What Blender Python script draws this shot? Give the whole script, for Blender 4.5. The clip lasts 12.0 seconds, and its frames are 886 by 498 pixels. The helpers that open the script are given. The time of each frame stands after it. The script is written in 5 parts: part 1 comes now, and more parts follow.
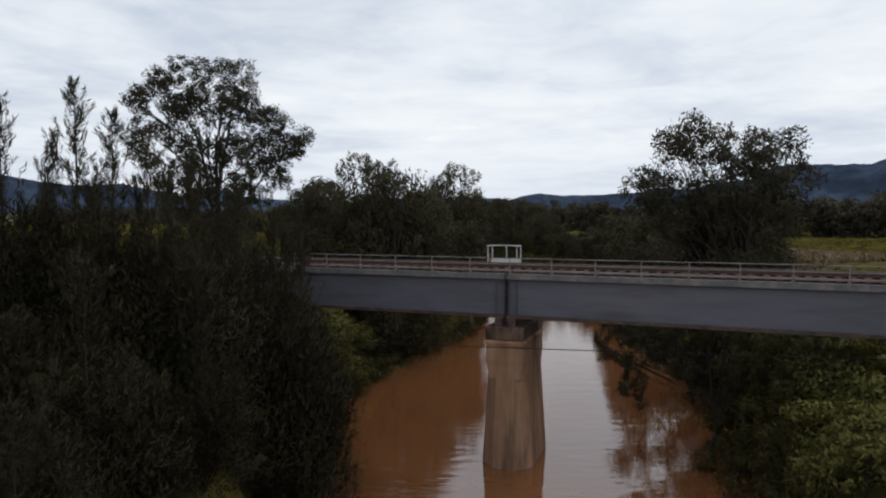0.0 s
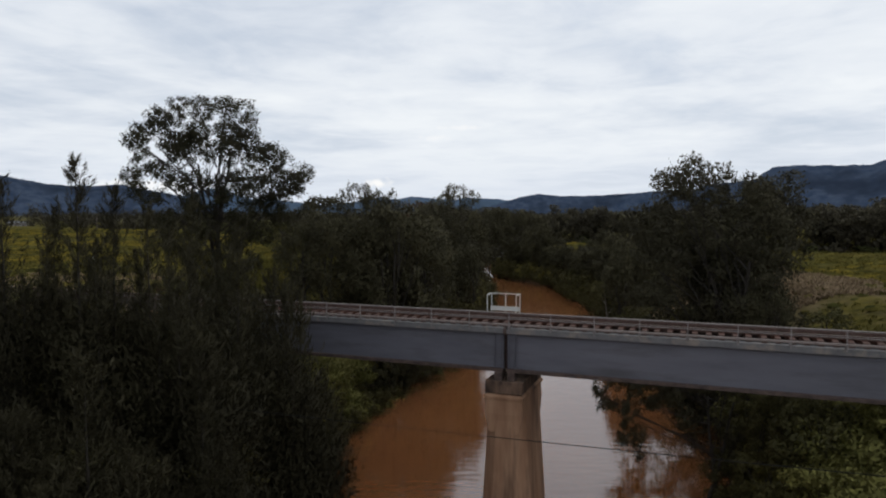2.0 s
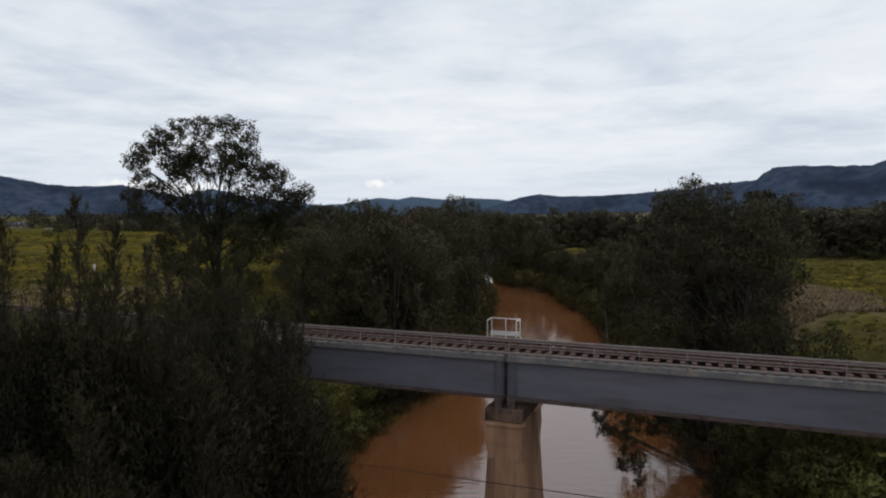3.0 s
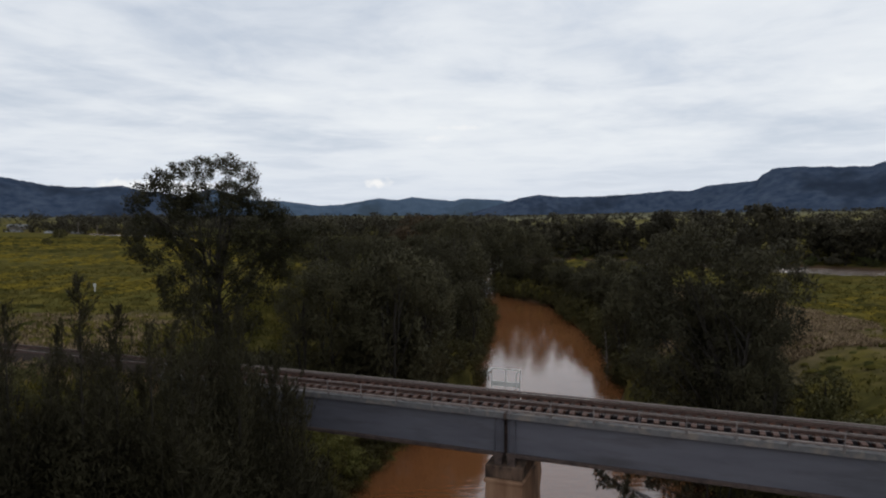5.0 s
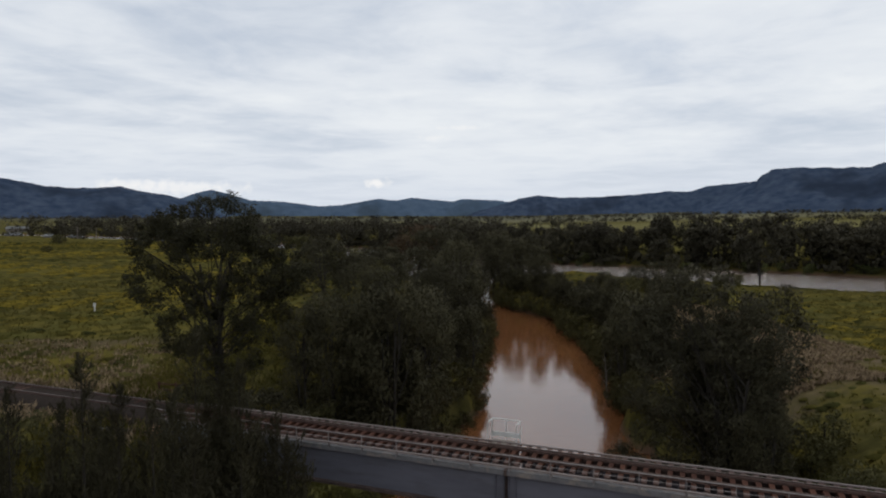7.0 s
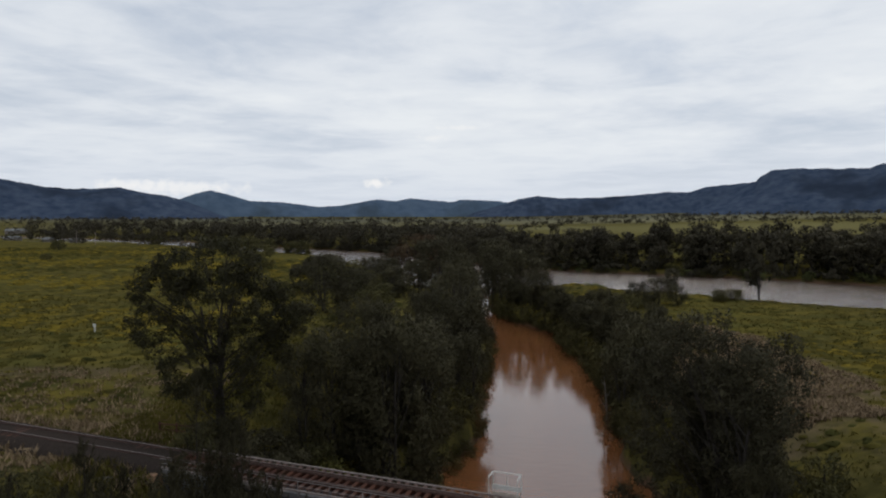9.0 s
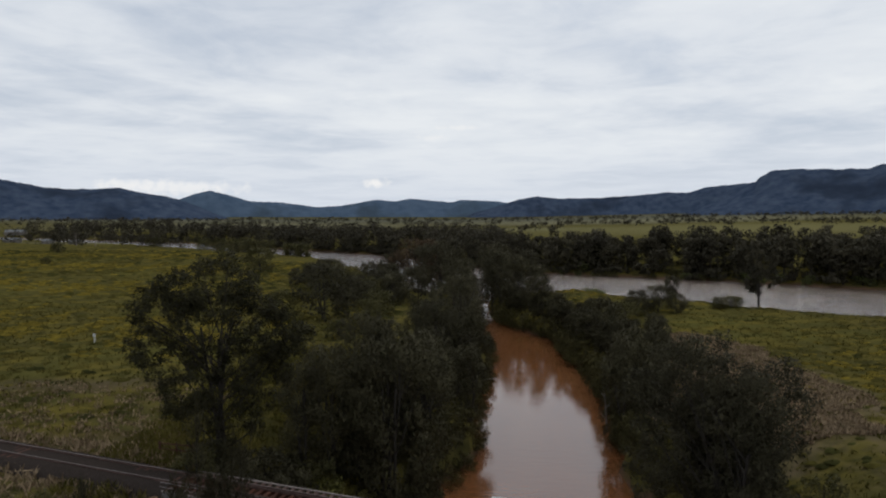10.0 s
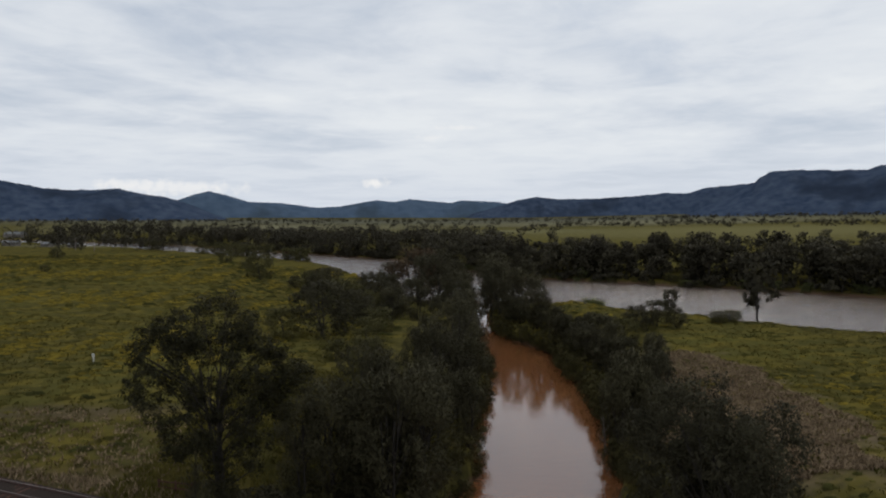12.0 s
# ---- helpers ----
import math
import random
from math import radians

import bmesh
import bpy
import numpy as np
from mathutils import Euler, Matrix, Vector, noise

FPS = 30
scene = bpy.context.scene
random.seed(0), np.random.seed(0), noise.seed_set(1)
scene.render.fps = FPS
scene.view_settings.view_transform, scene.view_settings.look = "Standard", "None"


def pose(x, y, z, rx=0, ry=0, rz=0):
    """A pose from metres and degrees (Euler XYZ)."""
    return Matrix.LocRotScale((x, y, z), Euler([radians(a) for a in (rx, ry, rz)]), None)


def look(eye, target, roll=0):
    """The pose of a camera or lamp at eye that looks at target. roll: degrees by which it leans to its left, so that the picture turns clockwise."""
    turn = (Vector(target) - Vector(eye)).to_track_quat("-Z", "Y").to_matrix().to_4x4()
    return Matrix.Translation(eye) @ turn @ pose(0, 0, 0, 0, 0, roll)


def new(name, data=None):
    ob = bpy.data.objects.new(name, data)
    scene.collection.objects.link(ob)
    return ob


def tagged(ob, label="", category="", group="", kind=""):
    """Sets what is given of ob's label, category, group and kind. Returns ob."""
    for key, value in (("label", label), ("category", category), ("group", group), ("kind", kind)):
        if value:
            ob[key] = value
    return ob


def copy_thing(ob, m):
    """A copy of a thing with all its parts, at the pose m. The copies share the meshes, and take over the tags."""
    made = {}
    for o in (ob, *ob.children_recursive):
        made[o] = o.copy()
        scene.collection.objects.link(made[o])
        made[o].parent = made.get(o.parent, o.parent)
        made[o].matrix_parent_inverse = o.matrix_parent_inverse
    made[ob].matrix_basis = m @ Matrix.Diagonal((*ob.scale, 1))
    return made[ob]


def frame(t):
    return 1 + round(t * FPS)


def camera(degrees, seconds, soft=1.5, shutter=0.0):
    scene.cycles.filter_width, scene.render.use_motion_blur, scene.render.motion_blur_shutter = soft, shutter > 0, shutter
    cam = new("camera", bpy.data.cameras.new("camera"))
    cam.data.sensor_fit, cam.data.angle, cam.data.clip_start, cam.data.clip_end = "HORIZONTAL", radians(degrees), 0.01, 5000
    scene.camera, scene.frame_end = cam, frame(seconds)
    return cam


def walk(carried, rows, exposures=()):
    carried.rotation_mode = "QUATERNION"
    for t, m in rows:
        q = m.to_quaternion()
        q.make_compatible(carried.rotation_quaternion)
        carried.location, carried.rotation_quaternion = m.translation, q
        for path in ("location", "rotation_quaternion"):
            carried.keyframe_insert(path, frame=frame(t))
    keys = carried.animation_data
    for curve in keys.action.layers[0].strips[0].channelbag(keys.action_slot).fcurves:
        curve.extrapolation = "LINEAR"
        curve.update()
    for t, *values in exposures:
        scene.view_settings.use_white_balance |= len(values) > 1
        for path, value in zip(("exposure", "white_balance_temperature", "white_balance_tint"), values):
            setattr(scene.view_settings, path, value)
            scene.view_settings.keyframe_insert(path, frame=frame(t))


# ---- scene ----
cam = camera(68.0, 12.0, soft=2.1)
METRES, EYE, TILT, LEAN, TURN = 18.0, 13.6, -2.71, 0.0, 0.0
ROWS = [
    (0.0, 0.0000, 0.0000, 0.0000, -0.00, 0.00, 0.00),
    (0.5, 0.0002, -0.0016, 0.0396, -0.01, 0.00, 0.00),
    (1.0, 0.0001, -0.0034, 0.0787, -0.02, 0.00, 0.00),
    (1.5, 0.0006, -0.0051, 0.1175, -0.02, 0.00, 0.00),
    (2.0, 0.0007, -0.0073, 0.1561, -0.03, 0.00, 0.00),
    (2.5, 0.0006, -0.0094, 0.1965, -0.03, 0.00, 0.00),
    (3.0, 0.0003, -0.0116, 0.2370, -0.02, 0.00, 0.00),
    (5.0, -0.0006, -0.0173, 0.4030, -0.03, 0.00, 0.00),
    (5.5, -0.0006, -0.0190, 0.4442, -0.04, 0.00, 0.00),
    (6.0, -0.0020, -0.0204, 0.4860, -0.06, 0.00, 0.00),
    (6.5, -0.0030, -0.0215, 0.5272, -0.08, 0.00, 0.00),
    (7.0, -0.0040, -0.0229, 0.5688, -0.09, 0.00, 0.00),
    (9.0, -0.0100, -0.0266, 0.7450, -0.16, 0.00, 0.00),
    (9.5, -0.0110, -0.0270, 0.7877, -0.18, 0.00, 0.00),
    (10.0, -0.0113, -0.0277, 0.8302, -0.19, 0.00, 0.00),
    (10.5, -0.0110, -0.0298, 0.8729, -0.20, 0.00, 0.00),
    (11.0, -0.0115, -0.0318, 0.9147, -0.23, 0.00, 0.00),
    (11.5, -0.0094, -0.0328, 0.9569, -0.23, 0.00, 0.00),
    (12.0, -0.0077, -0.0348, 0.9990, -0.25, 0.00, 0.00),
]
walk(cam, [(t, pose(0, 0, EYE, TILT, LEAN, TURN) @ pose(METRES * x, METRES * y, METRES * z, 90 + pitch, roll, yaw)) for t, x, y, z, yaw, pitch, roll in ROWS],
     exposures=[(0.0, 0.10), (3.0, 0.04), (5.0, 0.0), (9.0, -0.05), (12.0, -0.09)])
# ---------------------------------------------------------------- world and light
world = bpy.data.worlds.new("overcast_sky")
scene.world = world
world.use_nodes = True
wn, wl = world.node_tree.nodes, world.node_tree.links
wn.clear()


def wmath(op, a, b=None):
    n = wn.new("ShaderNodeMath")
    n.operation = op
    for i, v in enumerate((a, b)):
        if v is None:
            continue
        if isinstance(v, (int, float)):
            n.inputs[i].default_value = v
        else:
            wl.new(v, n.inputs[i])
    return n.outputs[0]


SUN_AZ, SUN_EL = radians(25), radians(48)      # azimuth from +y towards +x
sky = wn.new("ShaderNodeTexSky")
sky.sky_type = "NISHITA"
sky.sun_disc = False
sky.sun_elevation, sky.sun_rotation = SUN_EL, SUN_AZ
coord = wn.new("ShaderNodeTexCoord")
sep = wn.new("ShaderNodeSeparateXYZ")
wl.new(coord.outputs["Generated"], sep.inputs[0])
high = wmath("ADD", wmath("MAXIMUM", sep.outputs[2], 0.0), 0.07)
flat = wn.new("ShaderNodeCombineXYZ")
wl.new(wmath("DIVIDE", sep.outputs[0], high), flat.inputs[0])
wl.new(wmath("DIVIDE", sep.outputs[1], high), flat.inputs[1])


def wnoise(scale, detail, rough, seed, distort=0.0):
    n = wn.new("ShaderNodeTexNoise")
    n.noise_dimensions = "3D"
    mp = wn.new("ShaderNodeMapping")
    mp.inputs["Location"].default_value = (seed, seed * 0.37, seed * 0.11)
    wl.new(flat.outputs[0], mp.inputs[0])
    wl.new(mp.outputs[0], n.inputs["Vector"])
    n.inputs["Scale"].default_value, n.inputs["Detail"].default_value = scale, detail
    n.inputs["Roughness"].default_value, n.inputs["Distortion"].default_value = rough, distort
    return n.outputs[0]


def wramp(source, stops):
    r = wn.new("ShaderNodeValToRGB")
    while len(r.color_ramp.elements) < len(stops):
        r.color_ramp.elements.new(0.5)
    for e, (p, c) in zip(r.color_ramp.elements, stops):
        e.position, e.color = p, (*c, 1)
    wl.new(source, r.inputs[0])
    return r.outputs[0]


def wmix(fac, a, b, blend="MIX"):
    m = wn.new("ShaderNodeMix")
    m.data_type, m.blend_type = "RGBA", blend
    if isinstance(fac, (int, float)):
        m.inputs[0].default_value = fac
    else:
        wl.new(fac, m.inputs[0])
    for slot, v in ((6, a), (7, b)):
        if isinstance(v, tuple):
            m.inputs[slot].default_value = (*v, 1)
        else:
            wl.new(v, m.inputs[slot])
    return m.outputs[2]


broad = wnoise(0.42, 5, 0.55, 3.1, 0.3)
fine = wnoise(1.7, 6, 0.6, 8.7, 0.35)
deck = wmath("ADD", wmath("MULTIPLY", broad, 0.66), wmath("MULTIPLY", fine, 0.34))
clouds = wramp(deck, [(0.37, (0.60, 0.665, 0.765)), (0.45, (0.725, 0.78, 0.86)), (0.505, (0.82, 0.865, 0.925)), (0.60, (0.915, 0.95, 0.985))])
skyblue = wn.new("ShaderNodeVectorMath")
skyblue.operation = "SCALE"
skyblue.inputs["Scale"].default_value = 0.11
wl.new(sky.outputs[0], skyblue.inputs[0])
cover = wramp(wmath("ADD", wmath("MULTIPLY", fine, 0.5), wmath("MULTIPLY", broad, 0.5)), [(0.30, (0.84, 0.84, 0.84)), (0.46, (0.97, 0.97, 0.97))])
haze = wn.new("ShaderNodeMapRange")
haze.interpolation_type = "SMOOTHSTEP"
haze.inputs["From Min"].default_value, haze.inputs["From Max"].default_value = 0.16, 0.0
haze.inputs["To Max"].default_value = 0.7
wl.new(sep.outputs[2], haze.inputs["Value"])
lit = wmix(haze.outputs[0], wmix(cover, skyblue.outputs[0], clouds), (0.74, 0.80, 0.90))
# small bright cumulus low over the hills: direction, size across and up, strength
ahead = wmath("GREATER_THAN", sep.outputs[1], 0.5)
ragged = wn.new("ShaderNodeTexNoise")
ragged.inputs["Scale"].default_value, ragged.inputs["Detail"].default_value = 80.0, 4.0
wl.new(coord.outputs["Generated"], ragged.inputs["Vector"])
ragged_edge = wmath("MULTIPLY", wmath("SUBTRACT", ragged.outputs[0], 0.5), 1.6)
for way, across, up, strength in (((-0.0965, 0.9939, 0.0515), 50.0, 110.0, 1.0), ((-0.372, 0.927, 0.042), 10.0, 75.0, 0.75), ((-0.43, 0.90, 0.047), 24.0, 120.0, 0.6), ((0.03, 0.99, 0.135), 26.0, 260.0, 0.5), ((-0.01, 0.99, 0.12), 40.0, 200.0, 0.5)):
    puff = wn.new("ShaderNodeVectorMath")
    puff.operation = "SUBTRACT"
    wl.new(coord.outputs["Generated"], puff.inputs[0])
    puff.inputs[1].default_value = way
    puff_size = wn.new("ShaderNodeVectorMath")
    puff_size.operation = "MULTIPLY"
    wl.new(puff.outputs[0], puff_size.inputs[0])
    puff_size.inputs[1].default_value = (across, 0.0, up)
    puff_far = wn.new("ShaderNodeVectorMath")
    puff_far.operation = "LENGTH"
    wl.new(puff_size.outputs[0], puff_far.inputs[0])
    puff_in = wn.new("ShaderNodeMapRange")
    puff_in.inputs["From Min"].default_value, puff_in.inputs["From Max"].default_value, puff_in.inputs["To Max"].default_value = 0.8, 0.2, strength
    wl.new(wmath("ADD", wmath("MULTIPLY", puff_far.outputs["Value"], 0.8), ragged_edge), puff_in.inputs["Value"])
    lit = wmix(wmath("MULTIPLY", puff_in.outputs[0], ahead), lit, (1.0, 1.0, 1.0))
background = wn.new("ShaderNodeBackground")
background.inputs["Strength"].default_value = 0.92
wl.new(lit, background.inputs[0])
wl.new(background.outputs[0], wn.new("ShaderNodeOutputWorld").inputs[0])

sun_data = bpy.data.lights.new("sun", "SUN")
sun_data.energy, sun_data.angle, sun_data.color = 0.5, radians(18), (1.0, 0.96, 0.9)
sun = new("sun", sun_data)
sun.matrix_world = look((300 * math.sin(SUN_AZ), 300 * math.cos(SUN_AZ), 330), (0, 0, 0))


# ---------------------------------------------------------------- materials
def material(name, stops, scale=1.0, detail=5.0, rough=0.85, bump=0.3, bump_scale=None, metal=0.0, coords="Object",
             stain=None, stain_scale=0.3, stain_range=(0.5, 0.65), per_object=0.0, per_island=0.0, spec=0.3, stretch=(1, 1, 1), sheer=0.0):
    """A procedural surface: a grain ramp, larger stains over it, random lightness by object or by island, and bump."""
    m = bpy.data.materials.new(name)
    m.use_nodes = True
    n, l = m.node_tree.nodes, m.node_tree.links
    b = n["Principled BSDF"]
    b.inputs["Roughness"].default_value, b.inputs["Metallic"].default_value = rough, metal
    b.inputs["Specular IOR Level"].default_value = spec
    tc = n.new("ShaderNodeTexCoord")
    geo = n.new("ShaderNodeNewGeometry")
    source = geo.outputs["Position"] if coords == "World" else tc.outputs["Object"]
    mp = n.new("ShaderNodeMapping")
    mp.inputs["Scale"].default_value = stretch
    l.new(source, mp.inputs[0])

    def noise_node(sc, de, vec=mp.outputs[0]):
        t = n.new("ShaderNodeTexNoise")
        t.inputs["Scale"].default_value, t.inputs["Detail"].default_value, t.inputs["Roughness"].default_value = sc, de, 0.6
        l.new(vec, t.inputs["Vector"])
        return t.outputs[0]

    def ramp(fac, cs):
        r = n.new("ShaderNodeValToRGB")
        while len(r.color_ramp.elements) < len(cs):
            r.color_ramp.elements.new(0.5)
        for e, (p, c) in zip(r.color_ramp.elements, cs):
            e.position, e.color = p, (*c, 1)
        l.new(fac, r.inputs[0])
        return r.outputs[0]

    def mix(fac, a, c, blend="MIX"):
        x = n.new("ShaderNodeMix")
        x.data_type, x.blend_type = "RGBA", blend
        for slot, v in ((0, fac), (6, a), (7, c)):
            if isinstance(v, float):
                x.inputs[slot].default_value = v
            elif isinstance(v, tuple):
                x.inputs[slot].default_value = (*v, 1)
            else:
                l.new(v, x.inputs[slot])
        return x.outputs[2]

    grain = noise_node(scale, detail)
    colour = ramp(grain, stops)
    if stain:
        colour = mix(ramp(noise_node(stain_scale, 4.0), [(stain_range[0], (0, 0, 0)), (stain_range[1], (1, 1, 1))]), colour, stain)
    for amount, out in ((per_object, n.new("ShaderNodeObjectInfo").outputs["Random"]), (per_island, geo.outputs["Random Per Island"])):
        if amount:
            lo, hi = 1 - amount, 1 + amount
            colour = mix(1.0, colour, ramp(out, [(0.0, (lo, lo, lo * 0.97)), (1.0, (hi, hi, hi * 0.9))]), "MULTIPLY")
    l.new(colour, b.inputs["Base Color"])
    if bump:
        bp = n.new("ShaderNodeBump")
        bp.inputs["Strength"].default_value = bump
        l.new(noise_node(bump_scale or scale * 3, 4.0), bp.inputs["Height"])
        l.new(bp.outputs[0], b.inputs["Normal"])
    if sheer:
        tr = n.new("ShaderNodeBsdfTranslucent")
        l.new(colour, tr.inputs[0])
        ms = n.new("ShaderNodeMixShader")
        ms.inputs[0].default_value = sheer
        l.new(b.outputs[0], ms.inputs[1])
        l.new(tr.outputs[0], ms.inputs[2])
        l.new(ms.outputs[0], n["Material Output"].inputs["Surface"])
    return m


def leaf_material(name, dark, light, hue=0.09, vary=0.15):
    return material(name, [(0.3, dark), (0.7, light)], scale=0.35, detail=3, rough=0.6, bump=0, per_object=vary, per_island=hue, spec=0.05, sheer=0.25)


LEAF_OAK = leaf_material("river_oak_foliage", (0.0264, 0.0238, 0.0162), (0.0548, 0.0488, 0.0326), 0.12)
LEAF_GUM = leaf_material("gum_foliage", (0.0261, 0.0249, 0.0158), (0.0546, 0.0510, 0.0313))
LEAF_RIVER = leaf_material("riverside_foliage", (0.0398, 0.0364, 0.0251), (0.0876, 0.0791, 0.0524))
LEAF_SCRUB = leaf_material("dark_scrub_foliage", (0.0498, 0.0447, 0.0221), (0.1051, 0.0920, 0.0431))
LEAF_BUSH = leaf_material("bush_foliage", (0.0542, 0.0520, 0.0264), (0.1180, 0.1069, 0.0502))
LEAF_WEED = leaf_material("bank_weed_foliage", (0.1113, 0.1091, 0.0405), (0.2292, 0.2116, 0.0755))
LEAF_WILLOW = leaf_material("pale_willow_foliage", (0.070, 0.080, 0.035), (0.130, 0.135, 0.06))
LEAF_BROWN = leaf_material("brownish_foliage", (0.052, 0.036, 0.026), (0.105, 0.072, 0.048))
LEAF_FAR = leaf_material("distant_foliage", (0.0428, 0.0395, 0.0324), (0.0855, 0.0747, 0.0555), 0.09, 0.32)
BARK = material("grey_brown_bark", [(0.3, (0.014, 0.012, 0.010)), (0.7, (0.040, 0.033, 0.027))], scale=6, rough=0.9, bump=0.6, stretch=(1, 1, 0.25))
DEADWOOD = material("bleached_dead_wood", [(0.3, (0.10, 0.088, 0.078)), (0.7, (0.20, 0.18, 0.16))], scale=5, rough=0.9, bump=0.5, stretch=(1, 1, 0.25))
GRASS_BLADE = material("grass_blade", [(0.35, (0.062, 0.058, 0.017)), (0.65, (0.132, 0.110, 0.033))], scale=0.12, coords="World", rough=0.9, bump=0, per_island=0.25, spec=0.0, sheer=0.4)
TUSSOCK = material("dark_tussock_grass", [(0.3, (0.032, 0.034, 0.013)), (0.7, (0.066, 0.064, 0.022))], scale=0.3, coords="World", rough=0.9, bump=0, per_island=0.25, spec=0.0, sheer=0.3)
FLOWER = material("yellow_weed_flowers", [(0.3, (0.115, 0.092, 0.020)), (0.7, (0.205, 0.155, 0.030))], scale=0.3, coords="World", rough=0.9, bump=0, per_island=0.25, spec=0.0, sheer=0.3)
DRYGRASS = material("dry_grass", [(0.3, (0.165, 0.120, 0.082)), (0.7, (0.285, 0.212, 0.148))], scale=0.3, coords="World", rough=1.0, bump=0, per_island=0.3, spec=0.0, sheer=0.3)
STEEL = material("grey_painted_girder_steel", [(0.3, (0.085, 0.085, 0.105)), (0.7, (0.118, 0.118, 0.142))], scale=0.8, rough=0.55, bump=0.05,
                 stain=(0.066, 0.063, 0.072), stain_scale=0.9, stain_range=(0.5, 0.75), stretch=(0.3, 1, 1.6), spec=0.35)
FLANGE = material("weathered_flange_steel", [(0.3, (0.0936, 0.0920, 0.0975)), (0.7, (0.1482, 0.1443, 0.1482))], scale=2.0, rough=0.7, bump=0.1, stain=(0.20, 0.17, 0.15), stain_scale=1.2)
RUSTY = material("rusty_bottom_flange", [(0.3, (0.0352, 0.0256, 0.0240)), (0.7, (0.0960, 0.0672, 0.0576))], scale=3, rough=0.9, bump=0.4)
PIPE = material("galvanised_pipe", [(0.3, (0.1425, 0.1275, 0.1275)), (0.7, (0.2475, 0.2250, 0.2175))], scale=4, rough=0.6, bump=0.05, metal=0.2)
RAIL = material("rusted_rail_steel", [(0.3, (0.045, 0.025, 0.020)), (0.7, (0.095, 0.056, 0.045))], scale=5, rough=0.75, bump=0.2)
RAILHEAD = material("worn_rail_head", [(0.3, (0.085, 0.063, 0.056)), (0.7, (0.155, 0.122, 0.11))], scale=6, rough=0.5, bump=0.05, metal=0.3)
TIMBER = material("weathered_sleeper_timber", [(0.3, (0.042, 0.021, 0.017)), (0.7, (0.105, 0.055, 0.044))], scale=5, rough=0.9, bump=0.4, per_object=0.25, stretch=(3, 0.4, 3), spec=0.08)
KERB = material("pale_greyed_timber", [(0.3, (0.1352, 0.1092, 0.1019)), (0.7, (0.2288, 0.1924, 0.1789))], scale=4, rough=0.85, bump=0.3, stretch=(0.3, 3, 3))
SLAB = material("weathered_pale_concrete", [(0.3, (0.10, 0.09, 0.083)), (0.7, (0.17, 0.155, 0.14))], scale=2, rough=0.9, bump=0.3, stain=(0.09, 0.075, 0.06), stain_scale=0.8)
BOARD = material("greyed_timber_board", [(0.3, (0.12, 0.10, 0.092)), (0.7, (0.22, 0.19, 0.175))], scale=4, rough=0.9, bump=0.3, per_object=0.2, stretch=(3, 0.5, 3))
WHITE = material("white_painted_steel", [(0.3, (0.42, 0.42, 0.40)), (0.7, (0.60, 0.60, 0.58))], scale=3, rough=0.5, bump=0.05, stain=(0.45, 0.42, 0.38), stain_scale=2.5, stain_range=(0.58, 0.75))
CONCRETE = material("stained_pier_concrete", [(0.3, (0.200, 0.108, 0.064)), (0.7, (0.38, 0.235, 0.150))], scale=1.3, rough=0.9, bump=0.35, bump_scale=9,
                    stain=(0.075, 0.044, 0.030), stain_scale=0.75, stain_range=(0.50, 0.68), stretch=(1, 1, 0.14))
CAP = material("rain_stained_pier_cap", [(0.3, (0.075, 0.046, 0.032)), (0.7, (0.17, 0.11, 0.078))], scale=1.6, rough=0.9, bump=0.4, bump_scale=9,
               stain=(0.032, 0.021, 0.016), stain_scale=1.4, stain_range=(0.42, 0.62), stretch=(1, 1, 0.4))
BALLAST = material("railway_ballast", [(0.3, (0.020, 0.016, 0.014)), (0.7, (0.050, 0.040, 0.035))], scale=9, rough=1.0, bump=0.9, bump_scale=14, spec=0.0)
CABLE = material("black_cable_sheath", [(0.3, (0.010, 0.010, 0.010)), (0.7, (0.018, 0.018, 0.018))], scale=3, rough=0.95, bump=0, spec=0.05)
ROOF = material("pale_metal_roof", [(0.3, (0.075, 0.078, 0.082)), (0.7, (0.13, 0.133, 0.138))], scale=1, rough=0.5, bump=0.05)
HOUSEWALL = material("cream_house_wall", [(0.3, (0.12, 0.11, 0.095)), (0.7, (0.18, 0.16, 0.14))], scale=1, rough=0.8, bump=0.05)
DARKGLASS = material("dark_window_glass", [(0.3, (0.02, 0.025, 0.03)), (0.7, (0.03, 0.035, 0.04))], scale=1, rough=0.15, bump=0, spec=0.5)
# distance haze is mixed into both hill colours as blue
HILL = material("haze_blue_forested_hill", [(0.3, (0.0264, 0.0408, 0.0720)), (0.7, (0.0624, 0.0816, 0.1176))], scale=0.03, detail=8, rough=1.0, bump=0, coords="World", spec=0.0,
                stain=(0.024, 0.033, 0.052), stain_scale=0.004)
HILL_FAR = material("haze_tinted_gum_forest_hill", [(0.3, (0.050, 0.077, 0.118)), (0.7, (0.084, 0.118, 0.165))], scale=0.015, detail=8, rough=1.0, bump=0, coords="World", spec=0.0,
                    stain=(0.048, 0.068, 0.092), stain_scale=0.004)


